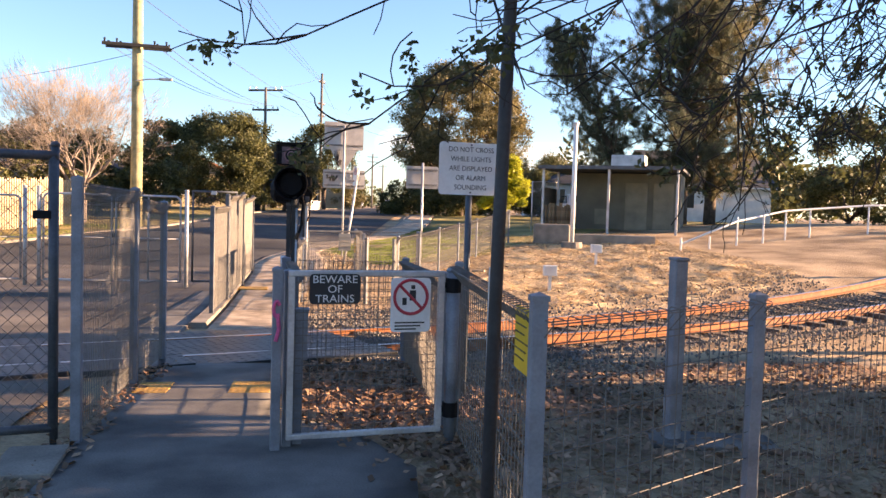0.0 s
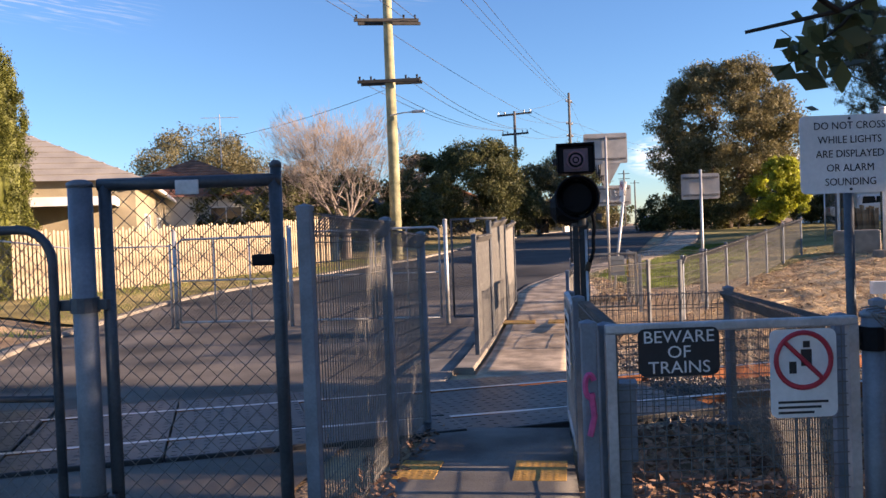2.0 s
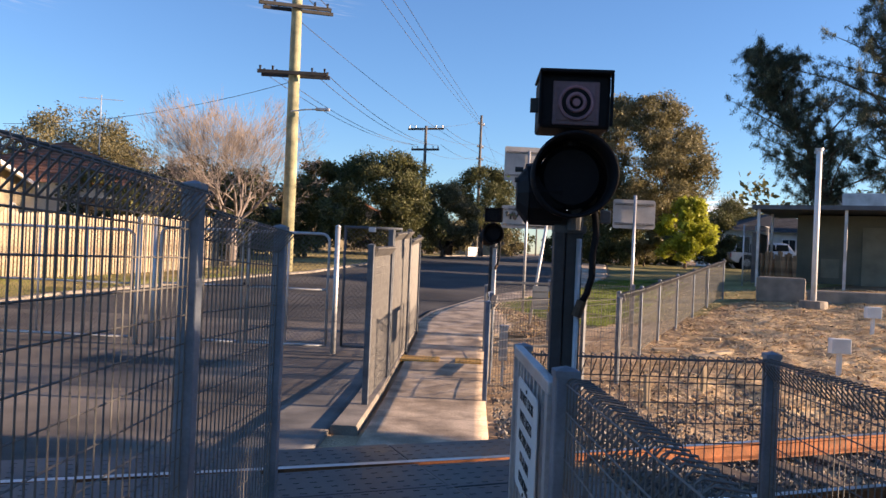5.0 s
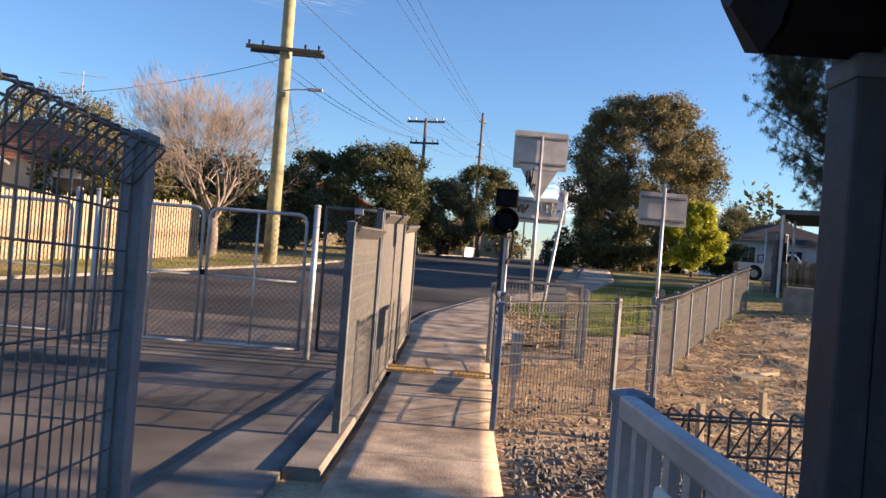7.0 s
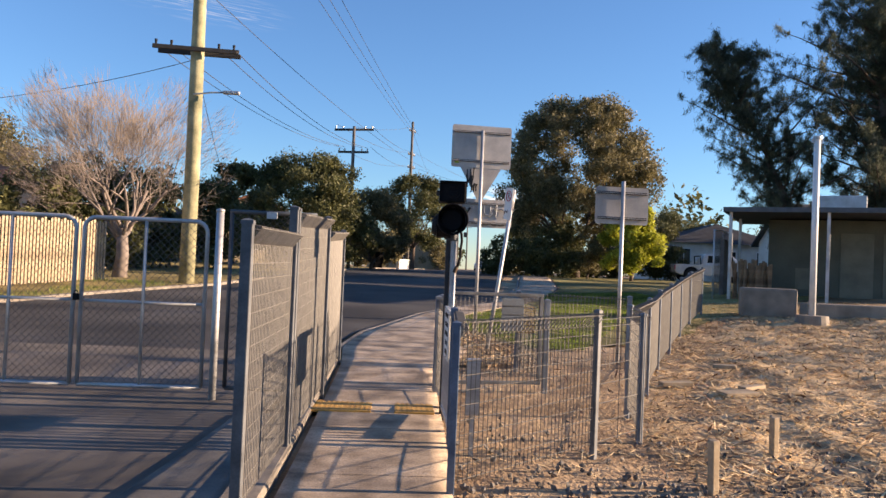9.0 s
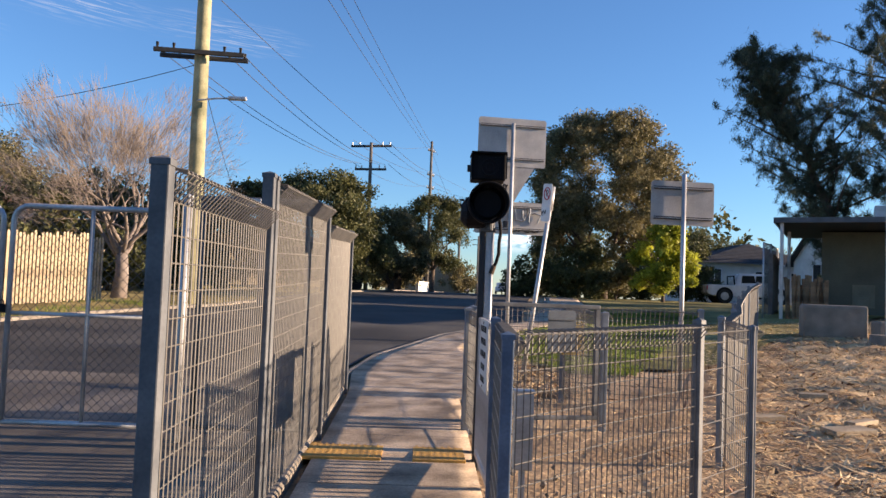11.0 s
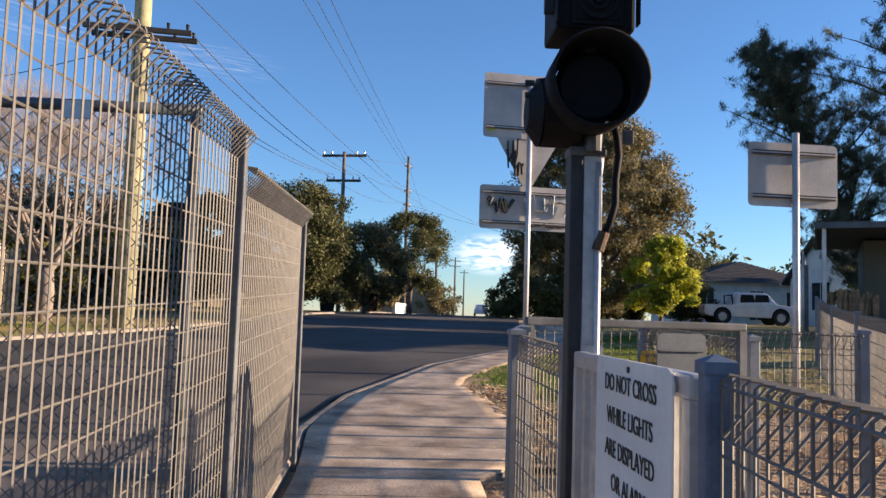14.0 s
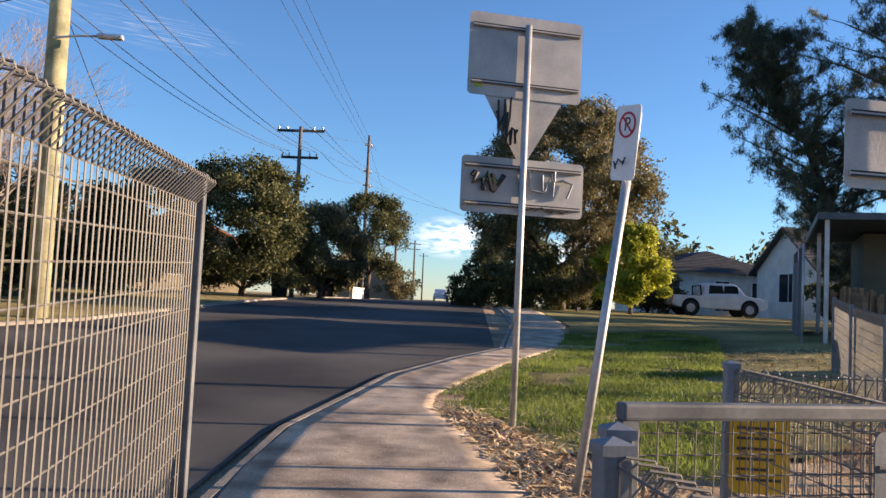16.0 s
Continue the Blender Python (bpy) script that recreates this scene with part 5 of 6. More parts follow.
ute(20.2, 57.8, -5)
for x, y, yw in ((10.6, 112, 84), (7.2, 140, 85)):
    v = thing("car", pose(x, y, gz(x, y), 0, 0, yw), "pale car parked far along the street", "car", "parked cars")
    part("body", Geo().box(-2.1, 2.1, -0.85, 0.85, 0.3, 0.95, 0.15).box(-1.2, 1.3, -0.72, 0.72, 0.9, 1.45, 0.2), M_CARWHITE, v)
    for wx in (-1.3, 1.3):
        for s in (-1, 1):
            part("wheel", Geo().tube((wx, s * 0.88, 0.33), (wx, s * 0.66, 0.33), 0.33, 14), M_TYRE, v)
for x, y in ((-3.0, 50.0), (-1.2, 57)):
    bn = thing("wheelie_bin", pose(x, y, gz(x, y), 0, 0, 30), "dark green wheelie bin by the kerb", "bin", "bins")
    part("body", Geo().add([(-0.22, -0.25, 0.05), (0.22, -0.25, 0.05), (0.22, 0.25, 0.05), (-0.22, 0.25, 0.05), (-0.29, -0.34, 0.95), (0.29, -0.34, 0.95), (0.29, 0.34, 0.95), (-0.29, 0.34, 0.95)], [(3, 2, 1, 0), (4, 5, 6, 7), (0, 1, 5, 4), (1, 2, 6, 5), (2, 3, 7, 6), (3, 0, 4, 7)]), M_BLACK, bn)
    part("lid", Geo().box(-0.3, 0.3, -0.36, 0.36, 0.95, 1.03, 0.03), M_BLACK, bn)


# ---- trees ----
def leaves(centres, radii, n, size, rng, aspect=0.5, droop=0.0, shell=0.55):
    """Small separate leaves scattered through uneven clumps."""
    k = len(centres)
    centres, radii = np.array(centres), np.array(radii)
    w = radii[:, 0] * radii[:, 1] + 1e-6
    idx = rng.choice(k, n, p=w / w.sum())
    d = rng.normal(size=(n, 3))
    d /= np.linalg.norm(d, axis=1)[:, None]
    rad = (shell + (1 - shell) * rng.random(n)) * (0.6 + 0.5 * rng.random(n) + 0.45 * rng.random(n) ** 4)
    p = centres[idx] + d * radii[idx] * rad[:, None]
    u = rng.normal(size=(n, 3))
    u[:, 2] -= droop * 2.0
    u /= np.linalg.norm(u, axis=1)[:, None]
    v = np.cross(u, rng.normal(size=(n, 3)))
    v /= np.linalg.norm(v, axis=1)[:, None] + 1e-9
    s = size * (0.6 + 0.8 * rng.random(n))[:, None]
    a, b = u * s, v * s * aspect
    q = np.stack([p - a, p + b * 0.8, p + a, p - b * 0.8], 1).reshape(-1, 3)
    return q


def leaf_mesh(q, name="crown"):
    n = len(q) // 4
    me = bpy.data.meshes.new(name)
    me.vertices.add(len(q))
    me.vertices.foreach_set("co", q.astype(np.float32).ravel())
    me.loops.add(4 * n)
    me.polygons.add(n)
    me.loops.foreach_set("vertex_index", np.arange(4 * n, dtype=np.int32))
    me.polygons.foreach_set("loop_start", np.arange(0, 4 * n, 4, dtype=np.int32))
    me.update()
    return me


def limb(g, rng, p, d, L, r, depth, tips, spread=0.6, up=0.25, n=6):
    pts, rad = [p], [r]
    q = Vector(p)
    d = Vector(d).normalized()
    for i in range(4):
        d = (d + Vector(rng.normal(size=3)) * 0.14 + Vector((0, 0, up * 0.12))).normalized()
        q = q + d * L / 4
        pts.append(q.copy())
        rad.append(r * (1 - 0.12 * (i + 1)))
    g.pipe(pts, r, n if depth > 1 else 4, rad)
    if depth <= 0:
        tips.append(q.copy())
        return
    for _ in range(3 if depth > 1 else 3):
        a = rng.normal(size=3)
        nd = (d + Vector(a) * spread + Vector((0, 0, up))).normalized()
        k = int(rng.integers(2, 5))
        limb(g, rng, pts[k], nd, L * rng.uniform(0.6, 0.8), rad[k] * 0.62, depth - 1, tips, spread, up, n)


def tree(x, y, h, w, seed, leaf, label, n=9000, size=0.11, base=0.3, kind="round", bark=None, aspect=0.5, droop=0.0, lobes=16, deep=None, cat="tree", trunk=None, clump=1.0):
    rng = np.random.default_rng(seed)
    ob = thing("tree", pose(x, y, gz(x, y), 0, 0, float(rng.uniform(0, 360))), label, cat)
    g, tips = Geo(), []
    r = trunk or h * 0.022
    fork = h * base
    g.pipe([(0, 0, -0.3), (0.05, 0, fork * 0.5), (0.0, 0.08, fork)], r, 9, [r * 1.35, r, r * 0.85])
    for k in range(4):
        a = 2 * math.pi * k / 4 + rng.uniform(-0.5, 0.5)
        limb(g, rng, Vector((0, 0.05, fork * rng.uniform(0.75, 1.0))), (math.cos(a) * w / h * 1.1, math.sin(a) * w / h * 1.1, 1.0), h * 0.28, r * 0.6, 2, tips, 0.55, 0.3)
    part("trunk", g, bark or M_BARK, ob, flat=False)
    cs, rs = [], []
    for i in range(lobes):
        a, t = rng.uniform(0, 2 * math.pi), rng.uniform(0, 1)
        zz = h * (base + (1 - base) * (0.04 + 0.88 * t))
        prof = math.sin(math.pi * min(1, 0.18 + 0.72 * t)) ** 0.8
        rr = w / 2 * prof * math.sqrt(rng.uniform(0.25, 1)) * 0.8
        cs.append((rr * math.cos(a), rr * math.sin(a), zz))
        s = w * clump * rng.uniform(0.1, 0.19) * (20 / lobes) ** 0.3 * (1.35 if clump < 1 else 1)
        rs.append((s, s, s * rng.uniform(0.6, 0.95)))
    for t in tips[::2]:
        if t.z < h * 1.02:
            s = w * rng.uniform(0.06, 0.11)
            cs.append(tuple(t))
            rs.append((s, s, s * 0.7))
    part("crown", leaf_mesh(leaves(cs, rs, n, size, rng, aspect, droop, 0.15 if droop else 0.5)), leaf, ob)
    return ob


tree(10.7, 55, 11.0, 12.2, 11, M_LEAF_EUC, "broad olive-brown gum tree beyond the lawn", 104000, 0.088, 0.2, lobes=250, clump=0.62)
def she_oak(x, y, h, w, seed, leaf, label, n, needle=0.16, branches=70, base=0.15, lean=0.0):
    """A leader with many rising branches; fine drooping needles hang all along the twigs."""
    rng = np.random.default_rng(seed)
    ob = thing("tree", pose(x, y, gz(x, y)), label, "tree")
    g, cs, rs = Geo(), [], []
    spine = [Vector((lean * (k / 10) ** 1.2 + 0.25 * noise.noise(Vector((seed, k * 0.6, 0))) * k / 4, 0.25 * noise.noise(Vector((seed, k * 0.6, 7))) * k / 4, h * k / 10)) for k in range(11)]
    r = h * 0.018
    g.pipe([Vector((0, 0, -0.3))] + spine[1:], r, 9, list(np.linspace(r * 1.4, 0.02, 11)))
    for k in range(branches):
        t = base + (0.97 - base) * ((k + rng.uniform(0, 1)) / branches) ** 0.9
        f = min(9.99, t * 10)
        p = spine[int(f)].lerp(spine[min(10, int(f) + 1)], f - int(f))
        a = k * 2.4 + rng.normal() * 0.5
        prof = (0.45 + 0.55 * math.sin(math.pi * min(1.0, 0.1 + 0.75 * (t - base) / (1 - base)))) * (1 - 0.72 * max(0.0, t - 0.55) / 0.45)
        L = w / 2 * prof * rng.uniform(0.55, 1.15)
        d = Vector((math.cos(a), math.sin(a), rng.uniform(0.25, 0.75))).normalized()
        pts = [p]
        for s in range(5):
            d = (d + Vector(rng.normal(size=3)) * 0.13 + Vector((0, 0, 0.03))).normalized()
            pts.append(pts[-1] + d * L / 5)
        g.pipe(pts, 0.03, 4, list(np.linspace(0.012 + 0.012 * L, 0.006, 6)))
        for s in range(1, 6):
            for _ in range(4):
                q = pts[s - 1].lerp(pts[s], rng.uniform(0, 1))
                e = (d * 0.5 + Vector(rng.normal(size=3)) * 0.75 + Vector((0, 0, 0.12))).normalized() * rng.uniform(0.3, 0.95) * (0.35 + 0.12 * L)
                for u in (0.25, 0.5, 0.75, 1.0):
                    cs.append(tuple(q + e * u - Vector((0, 0, 0.12 * u * u))))
                    z = rng.uniform(0.06, 0.17) * (0.75 + 0.09 * w)
                    rs.append((z, z, z * 1.15))
    part("trunk", g, M_BARK, ob, flat=False)
    part("crown", leaf_mesh(leaves(cs, rs, n, needle, rng, 0.1, 0.55, 0.0)), leaf, ob)
    return ob


she_oak(18.0, 40.5, 10.5, 8.0, 12, M_LEAF_NEEDLE, "feathery she-oak leaning over the hut, with drooping dark needles", 130000, 0.1, 84, 0.12, -5.0)
she_oak(20.1, 39.5, 14.5, 11.4, 13, M_LEAF_NEEDLE, "tall feathery she-oak with drooping dark needles", 170000, 0.12, 104, 0.12)
she_oak(22.5, 41, 14.0, 10.5, 14, M_LEAF_EUC, "tall olive she-oak behind the shelter", 150000, 0.14, 84, 0.1)
tree(21.5, 47, 2.8, 4.5, 15, M_LEAF_DARK, "dark shrub behind the shelter", 9000, 0.12, 0.08, lobes=34, cat="shrub")
tree(-4.7, 51, 6.2, 8.4, 16, M_LEAF_DARK, "dense dark rounded tree by the street", 52000, 0.09, 0.06, lobes=90)
tree(-1.5, 55, 5.0, 5.4, 17, M_LEAF_EUC, "small olive tree by the street", 26000, 0.08, 0.08, lobes=48)
tree(-9.0, 52, 5.6, 5.0, 18, M_LEAF_DARK, "dark tree behind the power pole", 12000, 0.13, 0.15, lobes=44)
tree(-12.5, 46, 4.4, 5.5, 19, M_LEAF_DARK, "dark bushy tree behind the paling fence", 12000, 0.13, 0.1, lobes=44)
tree(-10.5, 37, 3.0, 3.6, 20, M_LEAF_DARK, "dark shrub behind the paling fence", 8000, 0.1, 0.08, lobes=30, cat="shrub")
tree(1.2, 77, 8.6, 7.6, 21, M_LEAF_DARK, "dark gum tree far along the street", 34000, 0.1, 0.22, lobes=61)
tree(-1.5, 66, 3.2, 4.5, 22, M_LEAF_EUC, "olive shrub in a street garden", 7000, 0.12, 0.1, lobes=30, cat="shrub")
tree(12.75, 50.2, 4.2, 4.2, 23, M_LEAF_LIME, "bright yellow-green bushy tree", 20000, 0.1, 0.12, lobes=52)
tree(17.2, 60, 3.6, 5.0, 24, M_LEAF_DARK, "dark hedge bush behind the parked utility", 20000, 0.08, 0.05, lobes=39, cat="shrub")
tree(12.0, 58, 2.4, 4.0, 25, M_LEAF_DARK, "dark shrub at the edge of the lawn", 7000, 0.1, 0.05, lobes=30, cat="shrub")
tree(10.8, 52, 2.6, 2.4, 26, M_LEAF_EUC, "brown twiggy shrub under the gum tree", 6000, 0.08, 0.1, lobes=22, cat="shrub")
tree(9.0, 53.5, 2.9, 5.0, 34, M_LEAF_DARK, "dark bushy hedge under the gum tree", 9000, 0.11, 0.03, lobes=40, cat="shrub")
tree(6.6, 55, 2.3, 4.2, 35, M_LEAF_DARK, "dark bushy hedge under the gum tree", 7000, 0.11, 0.03, lobes=34, cat="shrub")
for k, (x, y, h, w) in enumerate(((-10.2, 39.5, 4.2, 5.2), (-13.2, 40.5, 4.6, 5.4), (-12.0, 34.5, 3.4, 4.2), (-7.6, 41.5, 3.6, 4.2), (-15.2, 36.5, 3.6, 4.0))):
    tree(x, y, h, w, 130 + k, M_LEAF_DARK, "dark bushy shrub behind the bare tree", 11000, 0.1, 0.06, lobes=44, cat="shrub")
tree(-23, 50, 8.0, 10, 27, M_LEAF_EUC, "olive gum tree behind the houses", 30000, 0.09, 0.3, lobes=57)
tree(22, 75, 6, 9, 28, M_LEAF_DARK, "dark tree behind the white houses", 60000, 0.06, 0.2, lobes=44)
tree(14, 86, 8, 8, 29, M_LEAF_DARK, "dark street tree on the far lawn", 26000, 0.1, 0.25, lobes=44)
tree(-6, 90, 7, 9, 30, M_LEAF_DARK, "dark street tree far along the road", 26000, 0.1, 0.2, lobes=44)
tree(9.6, 61, 1.9, 3.4, 31, M_LEAF_DARK, "dark clipped shrub at the edge of the lawn", 6000, 0.09, 0.04, lobes=24, cat="shrub")
tree(14.6, 61.5, 2.2, 3.6, 32, M_LEAF_DARK, "dark clipped shrub at the edge of the lawn", 6000, 0.09, 0.04, lobes=24, cat="shrub")
tree(4.2, 92, 3.0, 5.0, 33, M_LEAF_EUC, "olive street shrub far along the road", 5000, 0.12, 0.06, lobes=24, cat="shrub")
solo("garden_wall", Geo().box(-2.2, 2.2, -0.12, 0.12, -0.1, 0.65, 0.02).box(-2.3, 2.3, -0.16, 0.16, 0.65, 0.72, 0.01), M_WHITEWALL, "low white garden wall beside the street", "wall", "", pose(0.4, 70, gz(0.4, 70), 0, 0, 80))
for k, (x, y, h, w) in enumerate(((28.5, 37.5, 6.5, 7.0), (29.0, 31.0, 4.6, 6.0))):
    tree(x, y, h, w, 140 + k, M_LEAF_DARK, "dark dense tree on the bank beyond the hut", 24000, 0.1, 0.05, lobes=60)
# unseen trees by the track, added to shade the near side
for i, (x, y, h, w) in enumerate(((12.2, 8.2, 8.4, 4.8), (11.2, 4.6, 9.5, 7.0), (11, -1.5, 9, 7.5), (13, -8, 9, 8))):
    tree(x, y, h, w, 40 + i, M_LEAF_EUC if i % 2 else M_LEAF_DARK, "tall unseen gum tree added to shade the near side", 15000 if i == 0 else 20000, 0.14, 0.1 if i == 0 else 0.08, lobes=50)


def conifer(x, y, h, w, seed, label):
    """A clipped column of upright sprays, tapering to a rounded tip."""
    rng = np.random.default_rng(seed)
    ob = thing("conifer", pose(x, y, gz(x, y)), label, "tree")
    part("trunk", Geo().tube((0, 0, -0.2), (0, 0, h * 0.5), 0.16, 8, 0.08), M_BARK, ob)
    cs, rs = [], []
    for i in range(1700):
        t = rng.random()
        a = rng.uniform(0, 2 * math.pi)
        prof = w / 2 * (1 - max(0.0, (t - 0.35) / 0.65) ** 2.4) ** 0.8 * (0.92 + 0.06 * math.sin(a * 11 + seed) + 0.05 * rng.normal())
        cs.append((prof * math.cos(a), prof * math.sin(a), 0.2 + t * (h - 0.4)))
        rs.append((0.14, 0.14, 0.26))
    core, nz, na = Geo(), 26, 36
    for k in range(nz + 1):
        t = k / nz
        for m in range(na):
            a = 2 * math.pi * m / na
            r = w / 2 * (1 - max(0.0, (t - 0.35) / 0.65) ** 2.4) ** 0.8 * (0.84 + 0.06 * math.sin(a * 11 + seed)) + 0.08 * noise.noise(Vector((3 * math.cos(a), 3 * math.sin(a), t * 14)))
            core.v.append((max(0.0, r) * math.cos(a), max(0.0, r) * math.sin(a), 0.05 + t * (h - 0.35)))
    core.f = [(k * na + m, k * na + (m + 1) % na, (k + 1) * na + (m + 1) % na, (k + 1) * na + m) for k in range(nz) for m in range(na)]
    part("inner_foliage", core, M_LEAF_HEDGE, ob)
    part("crown", leaf_mesh(leaves(cs, rs, 200000, 0.034, rng, 0.5, -0.15, 0.1)), M_LEAF_HEDGE, ob)


conifer(-15.1, 18.9, 8.8, 3.7, 60, "tall dense clipped conifer, yellow-green in the sun")


def bare_tree(x, y, h, seed, label):
    """A short trunk, rising boughs and a dome of fine leafless twigs."""
    rng = np.random.default_rng(seed)
    ob = thing("bare_tree", pose(x, y, gz(x, y)), label, "tree")
    g, tips = Geo(), []
    for k in range(8):
        a = 2 * math.pi * k / 8 + rng.uniform(-0.3, 0.3)
        limb(g, rng, Vector((0, 0.08, rng.uniform(1.0, 1.6))), (math.cos(a) * 1.0, math.sin(a) * 1.0, 1), h * 0.26, 0.075, 5, tips, 0.46, 0.17, 5)
    part("trunk", Geo().pipe([(0, 0, -0.2), (0.08, 0, 0.7), (0.0, 0.1, 1.5)], 0.2, 9, [0.25, 0.19, 0.16]), M_BARE, ob, flat=False)
    tagged(part("bough_crown", g, M_BARE, ob, flat=False), kind="stuff")
    tw, mid = Geo(), Vector((0, 0, h * 0.3))
    for p in tips:
        out = (p - mid).normalized()
        for _ in range(5):
            d = (out + Vector(rng.normal(size=3)) * 0.4 + Vector((0, 0, 0.25))).normalized() * rng.uniform(0.22, 0.6)
            s = d.orthogonal().normalized() * 0.006
            q = p + Vector(rng.normal(size=3)) * 0.08
            tw.add([q - s, q + s, q + d], [(0, 1, 2)])
    tagged(part("twig_crown", tw, M_BARE, ob), kind="stuff")


bare_tree(-8.5, 32.6, 7.8, 71, "leafless deciduous tree with fine brown twigs")


def overhang():
    """A tree beside the path whose thin dark boughs arch and hang over the start of the walk."""
    rng = np.random.default_rng(83)
    bx, by = 7.4, 3.6
    ob = thing("tree", pose(bx, by, gz(bx, by)), "tree with thin dark boughs hanging over the footpath", "tree")
    g, cs, rs = Geo(), [], []
    g.pipe([(0, 0, -0.3), (0.1, 0.1, 1.8), (-0.2, 0.2, 3.6), (-0.5, 0.2, 5.4)], 0.2, 9, [0.26, 0.2, 0.16, 0.1])

    def twig(q, d, L, r, depth):
        pts = [q]
        for k in range(4):
            d = (d + Vector(rng.normal(size=3)) * 0.3 + Vector((0, 0, -0.1 + 0.09 * k))).normalized()
            pts.append(pts[-1] + d * L / 4)
        g.pipe(pts, r, 4, list(np.linspace(r, 0.002, 5)))
        if depth:
            for k in (1, 2, 3):
                nd = (d * 0.5 + Vector(rng.normal(size=3)) * 0.6).normalized()
                twig(pts[k], nd, L * rng.uniform(0.4, 0.7), r * 0.6, depth - 1)
        elif rng.random() < 0.2:
            for u in (2, 3, 4):
                z = rng.uniform(0.025, 0.06)
                cs.append(tuple(pts[u]))
                rs.append((z, z, z * 1.2))

    for k in range(34):
        fine = k >= 22
        s = Vector((-0.3, 0.2, rng.uniform(3.6, 5.2)))
        ex = rng.uniform(3.4, 5.6) if fine else 1.05 + 3.5 * ((k + rng.uniform(0, 1)) / 22)
        ey = rng.uniform(0.3, 0.75) + (0.42 if ex < 3.2 else 0.75) * max(0.0, ex - 1.2) * rng.uniform(0.4, 1.0)
        e = Vector((ex - bx, ey - by, rng.uniform(1.98, 2.3)))
        n = 10
        arch = rng.uniform(0.5, 1.0)
        pts = []
        for i in range(n + 1):
            t = i / n
            p = s.lerp(e, t) + Vector((0, 0, arch * math.sin(math.pi * min(1, t * 1.05)) + 0.1 * math.sin(t * 9 + k))) + Vector((0.0, 0.16 * math.sin(t * 7 + 2.3 * k), 0))
            pts.append(p + Vector(rng.normal(size=3)) * (0.06 if 0 < i else 0))
        r0 = 0.012 if fine else rng.uniform(0.014, 0.024)
        g.pipe(pts, r0, 5, list(np.linspace(r0, 0.003, n + 1)))
        for i in range(3, n + 1):
            for _ in range(2):
                d = ((pts[i] - pts[i - 1]).normalized() * 0.6 + Vector((rng.normal() * 0.7, rng.normal() * 0.7, rng.uniform(-0.9, 0.3)))).normalized()
                twig(pts[i], d, rng.uniform(0.25, 0.55), 0.0045, 1)
    tagged(part("bough_crown", g, M_SILHOUETTE_BARK, ob, flat=False), kind="stuff")
    part("leaves", leaf_mesh(leaves(cs, rs, 15000, 0.014, rng, 0.7, 0.2, 0.1)), M_LEAF_DARK, ob)


overhang()

# distant woods close the view
def woods(label, boxes, n, seed):
    rng = np.random.default_rng(seed)
    cs, rs = [], []
    for x0, x1, y0, y1, h in boxes:
        for _ in range(int(max(x1 - x0, y1 - y0) / 2.2)):
            x, y = rng.uniform(x0, x1), rng.uniform(y0, y1)
            hh = h * rng.uniform(0.55, 1.1)
            for _ in range(3):
                cs.append((x + rng.normal() * 1.2, y + rng.normal() * 1.2, gz(x, y) + hh * rng.uniform(0.2, 0.95)))
                rs.append((2.2, 2.2, hh * 0.28))
    solo("woods", leaf_mesh(leaves(cs, rs, n, 0.42, rng, 0.6, 0, 0.3), "woods"), M_LEAF_DARK, label, "woods", "stuff")


woods("distant olive and dark green tree line", [(-90, -14, 95, 125, 9), (24, 110, 95, 125, 9), (40, 60, 40, 95, 8), (-70, -45, 30, 100, 8), (-10, 16, 215, 260, 9), (30, 70, 180, 240, 10), (34, 60, 22, 38, 3.2)], 60000, 91)


# soil and straw level with the path's edge
ry2 = [r[0] for r in PATH2]
solo("ground", band([(float(y), float(np.interp(y, ry2, [r[2] for r in PATH2])) - 0.06, float(np.interp(y, ry2, [r[2] for r in PATH2])) + (0.5 if y < 22.3 else 0.3)) for y in np.arange(17.8, 30, 0.4)], -0.012, 0.05, 0.2), M_DIRT, "bare soil along the edge of the footpath", "ground", "structure", flat=False)
solo("slab", Geo().box(-0.18, 0.18, -0.3, 0.3, -0.06, 0.03, 0.02), M_KERB, "pale concrete footing beside the fence post", "slab", "", pose(-0.58, 3.2, 0.0, 0, 0, 6))

# flat boards and a stone on the mulch
solo("board", Geo().box(-0.22, 0.22, -0.12, 0.12, -0.03, 0.02, 0.008), M_PALING, "weathered timber board lying on the straw", "board", "", pose(4.41, 16.19, gz(4.41, 16.19) + 0.01, 2, -2, 10), group="boards")
solo("board", Geo().box(-0.16, 0.16, -0.07, 0.07, -0.03, 0.02, 0.008), M_PALING, "weathered timber board lying on the straw", "board", "", pose(5.07, 18.24, gz(5.07, 18.24) + 0.01, 2, -2, -25), group="boards")
solo("board", Geo().box(-0.2, 0.2, -0.08, 0.08, -0.03, 0.02, 0.008), M_PALING, "weathered timber board lying on the straw", "board", "", pose(3.85, 16.77, gz(3.85, 16.77) + 0.01, 2, -2, 5), group="boards")
solo("board", Geo().box(-0.2, 0.2, -0.06, 0.06, -0.03, 0.02, 0.008), M_PALING, "weathered timber board lying on the straw", "board", "", pose(4.76, 16.6, gz(4.76, 16.6) + 0.01, 2, -2, 30), group="boards")

# ---- ground cover ----
def rng_n(r):
    return float(r.normal())


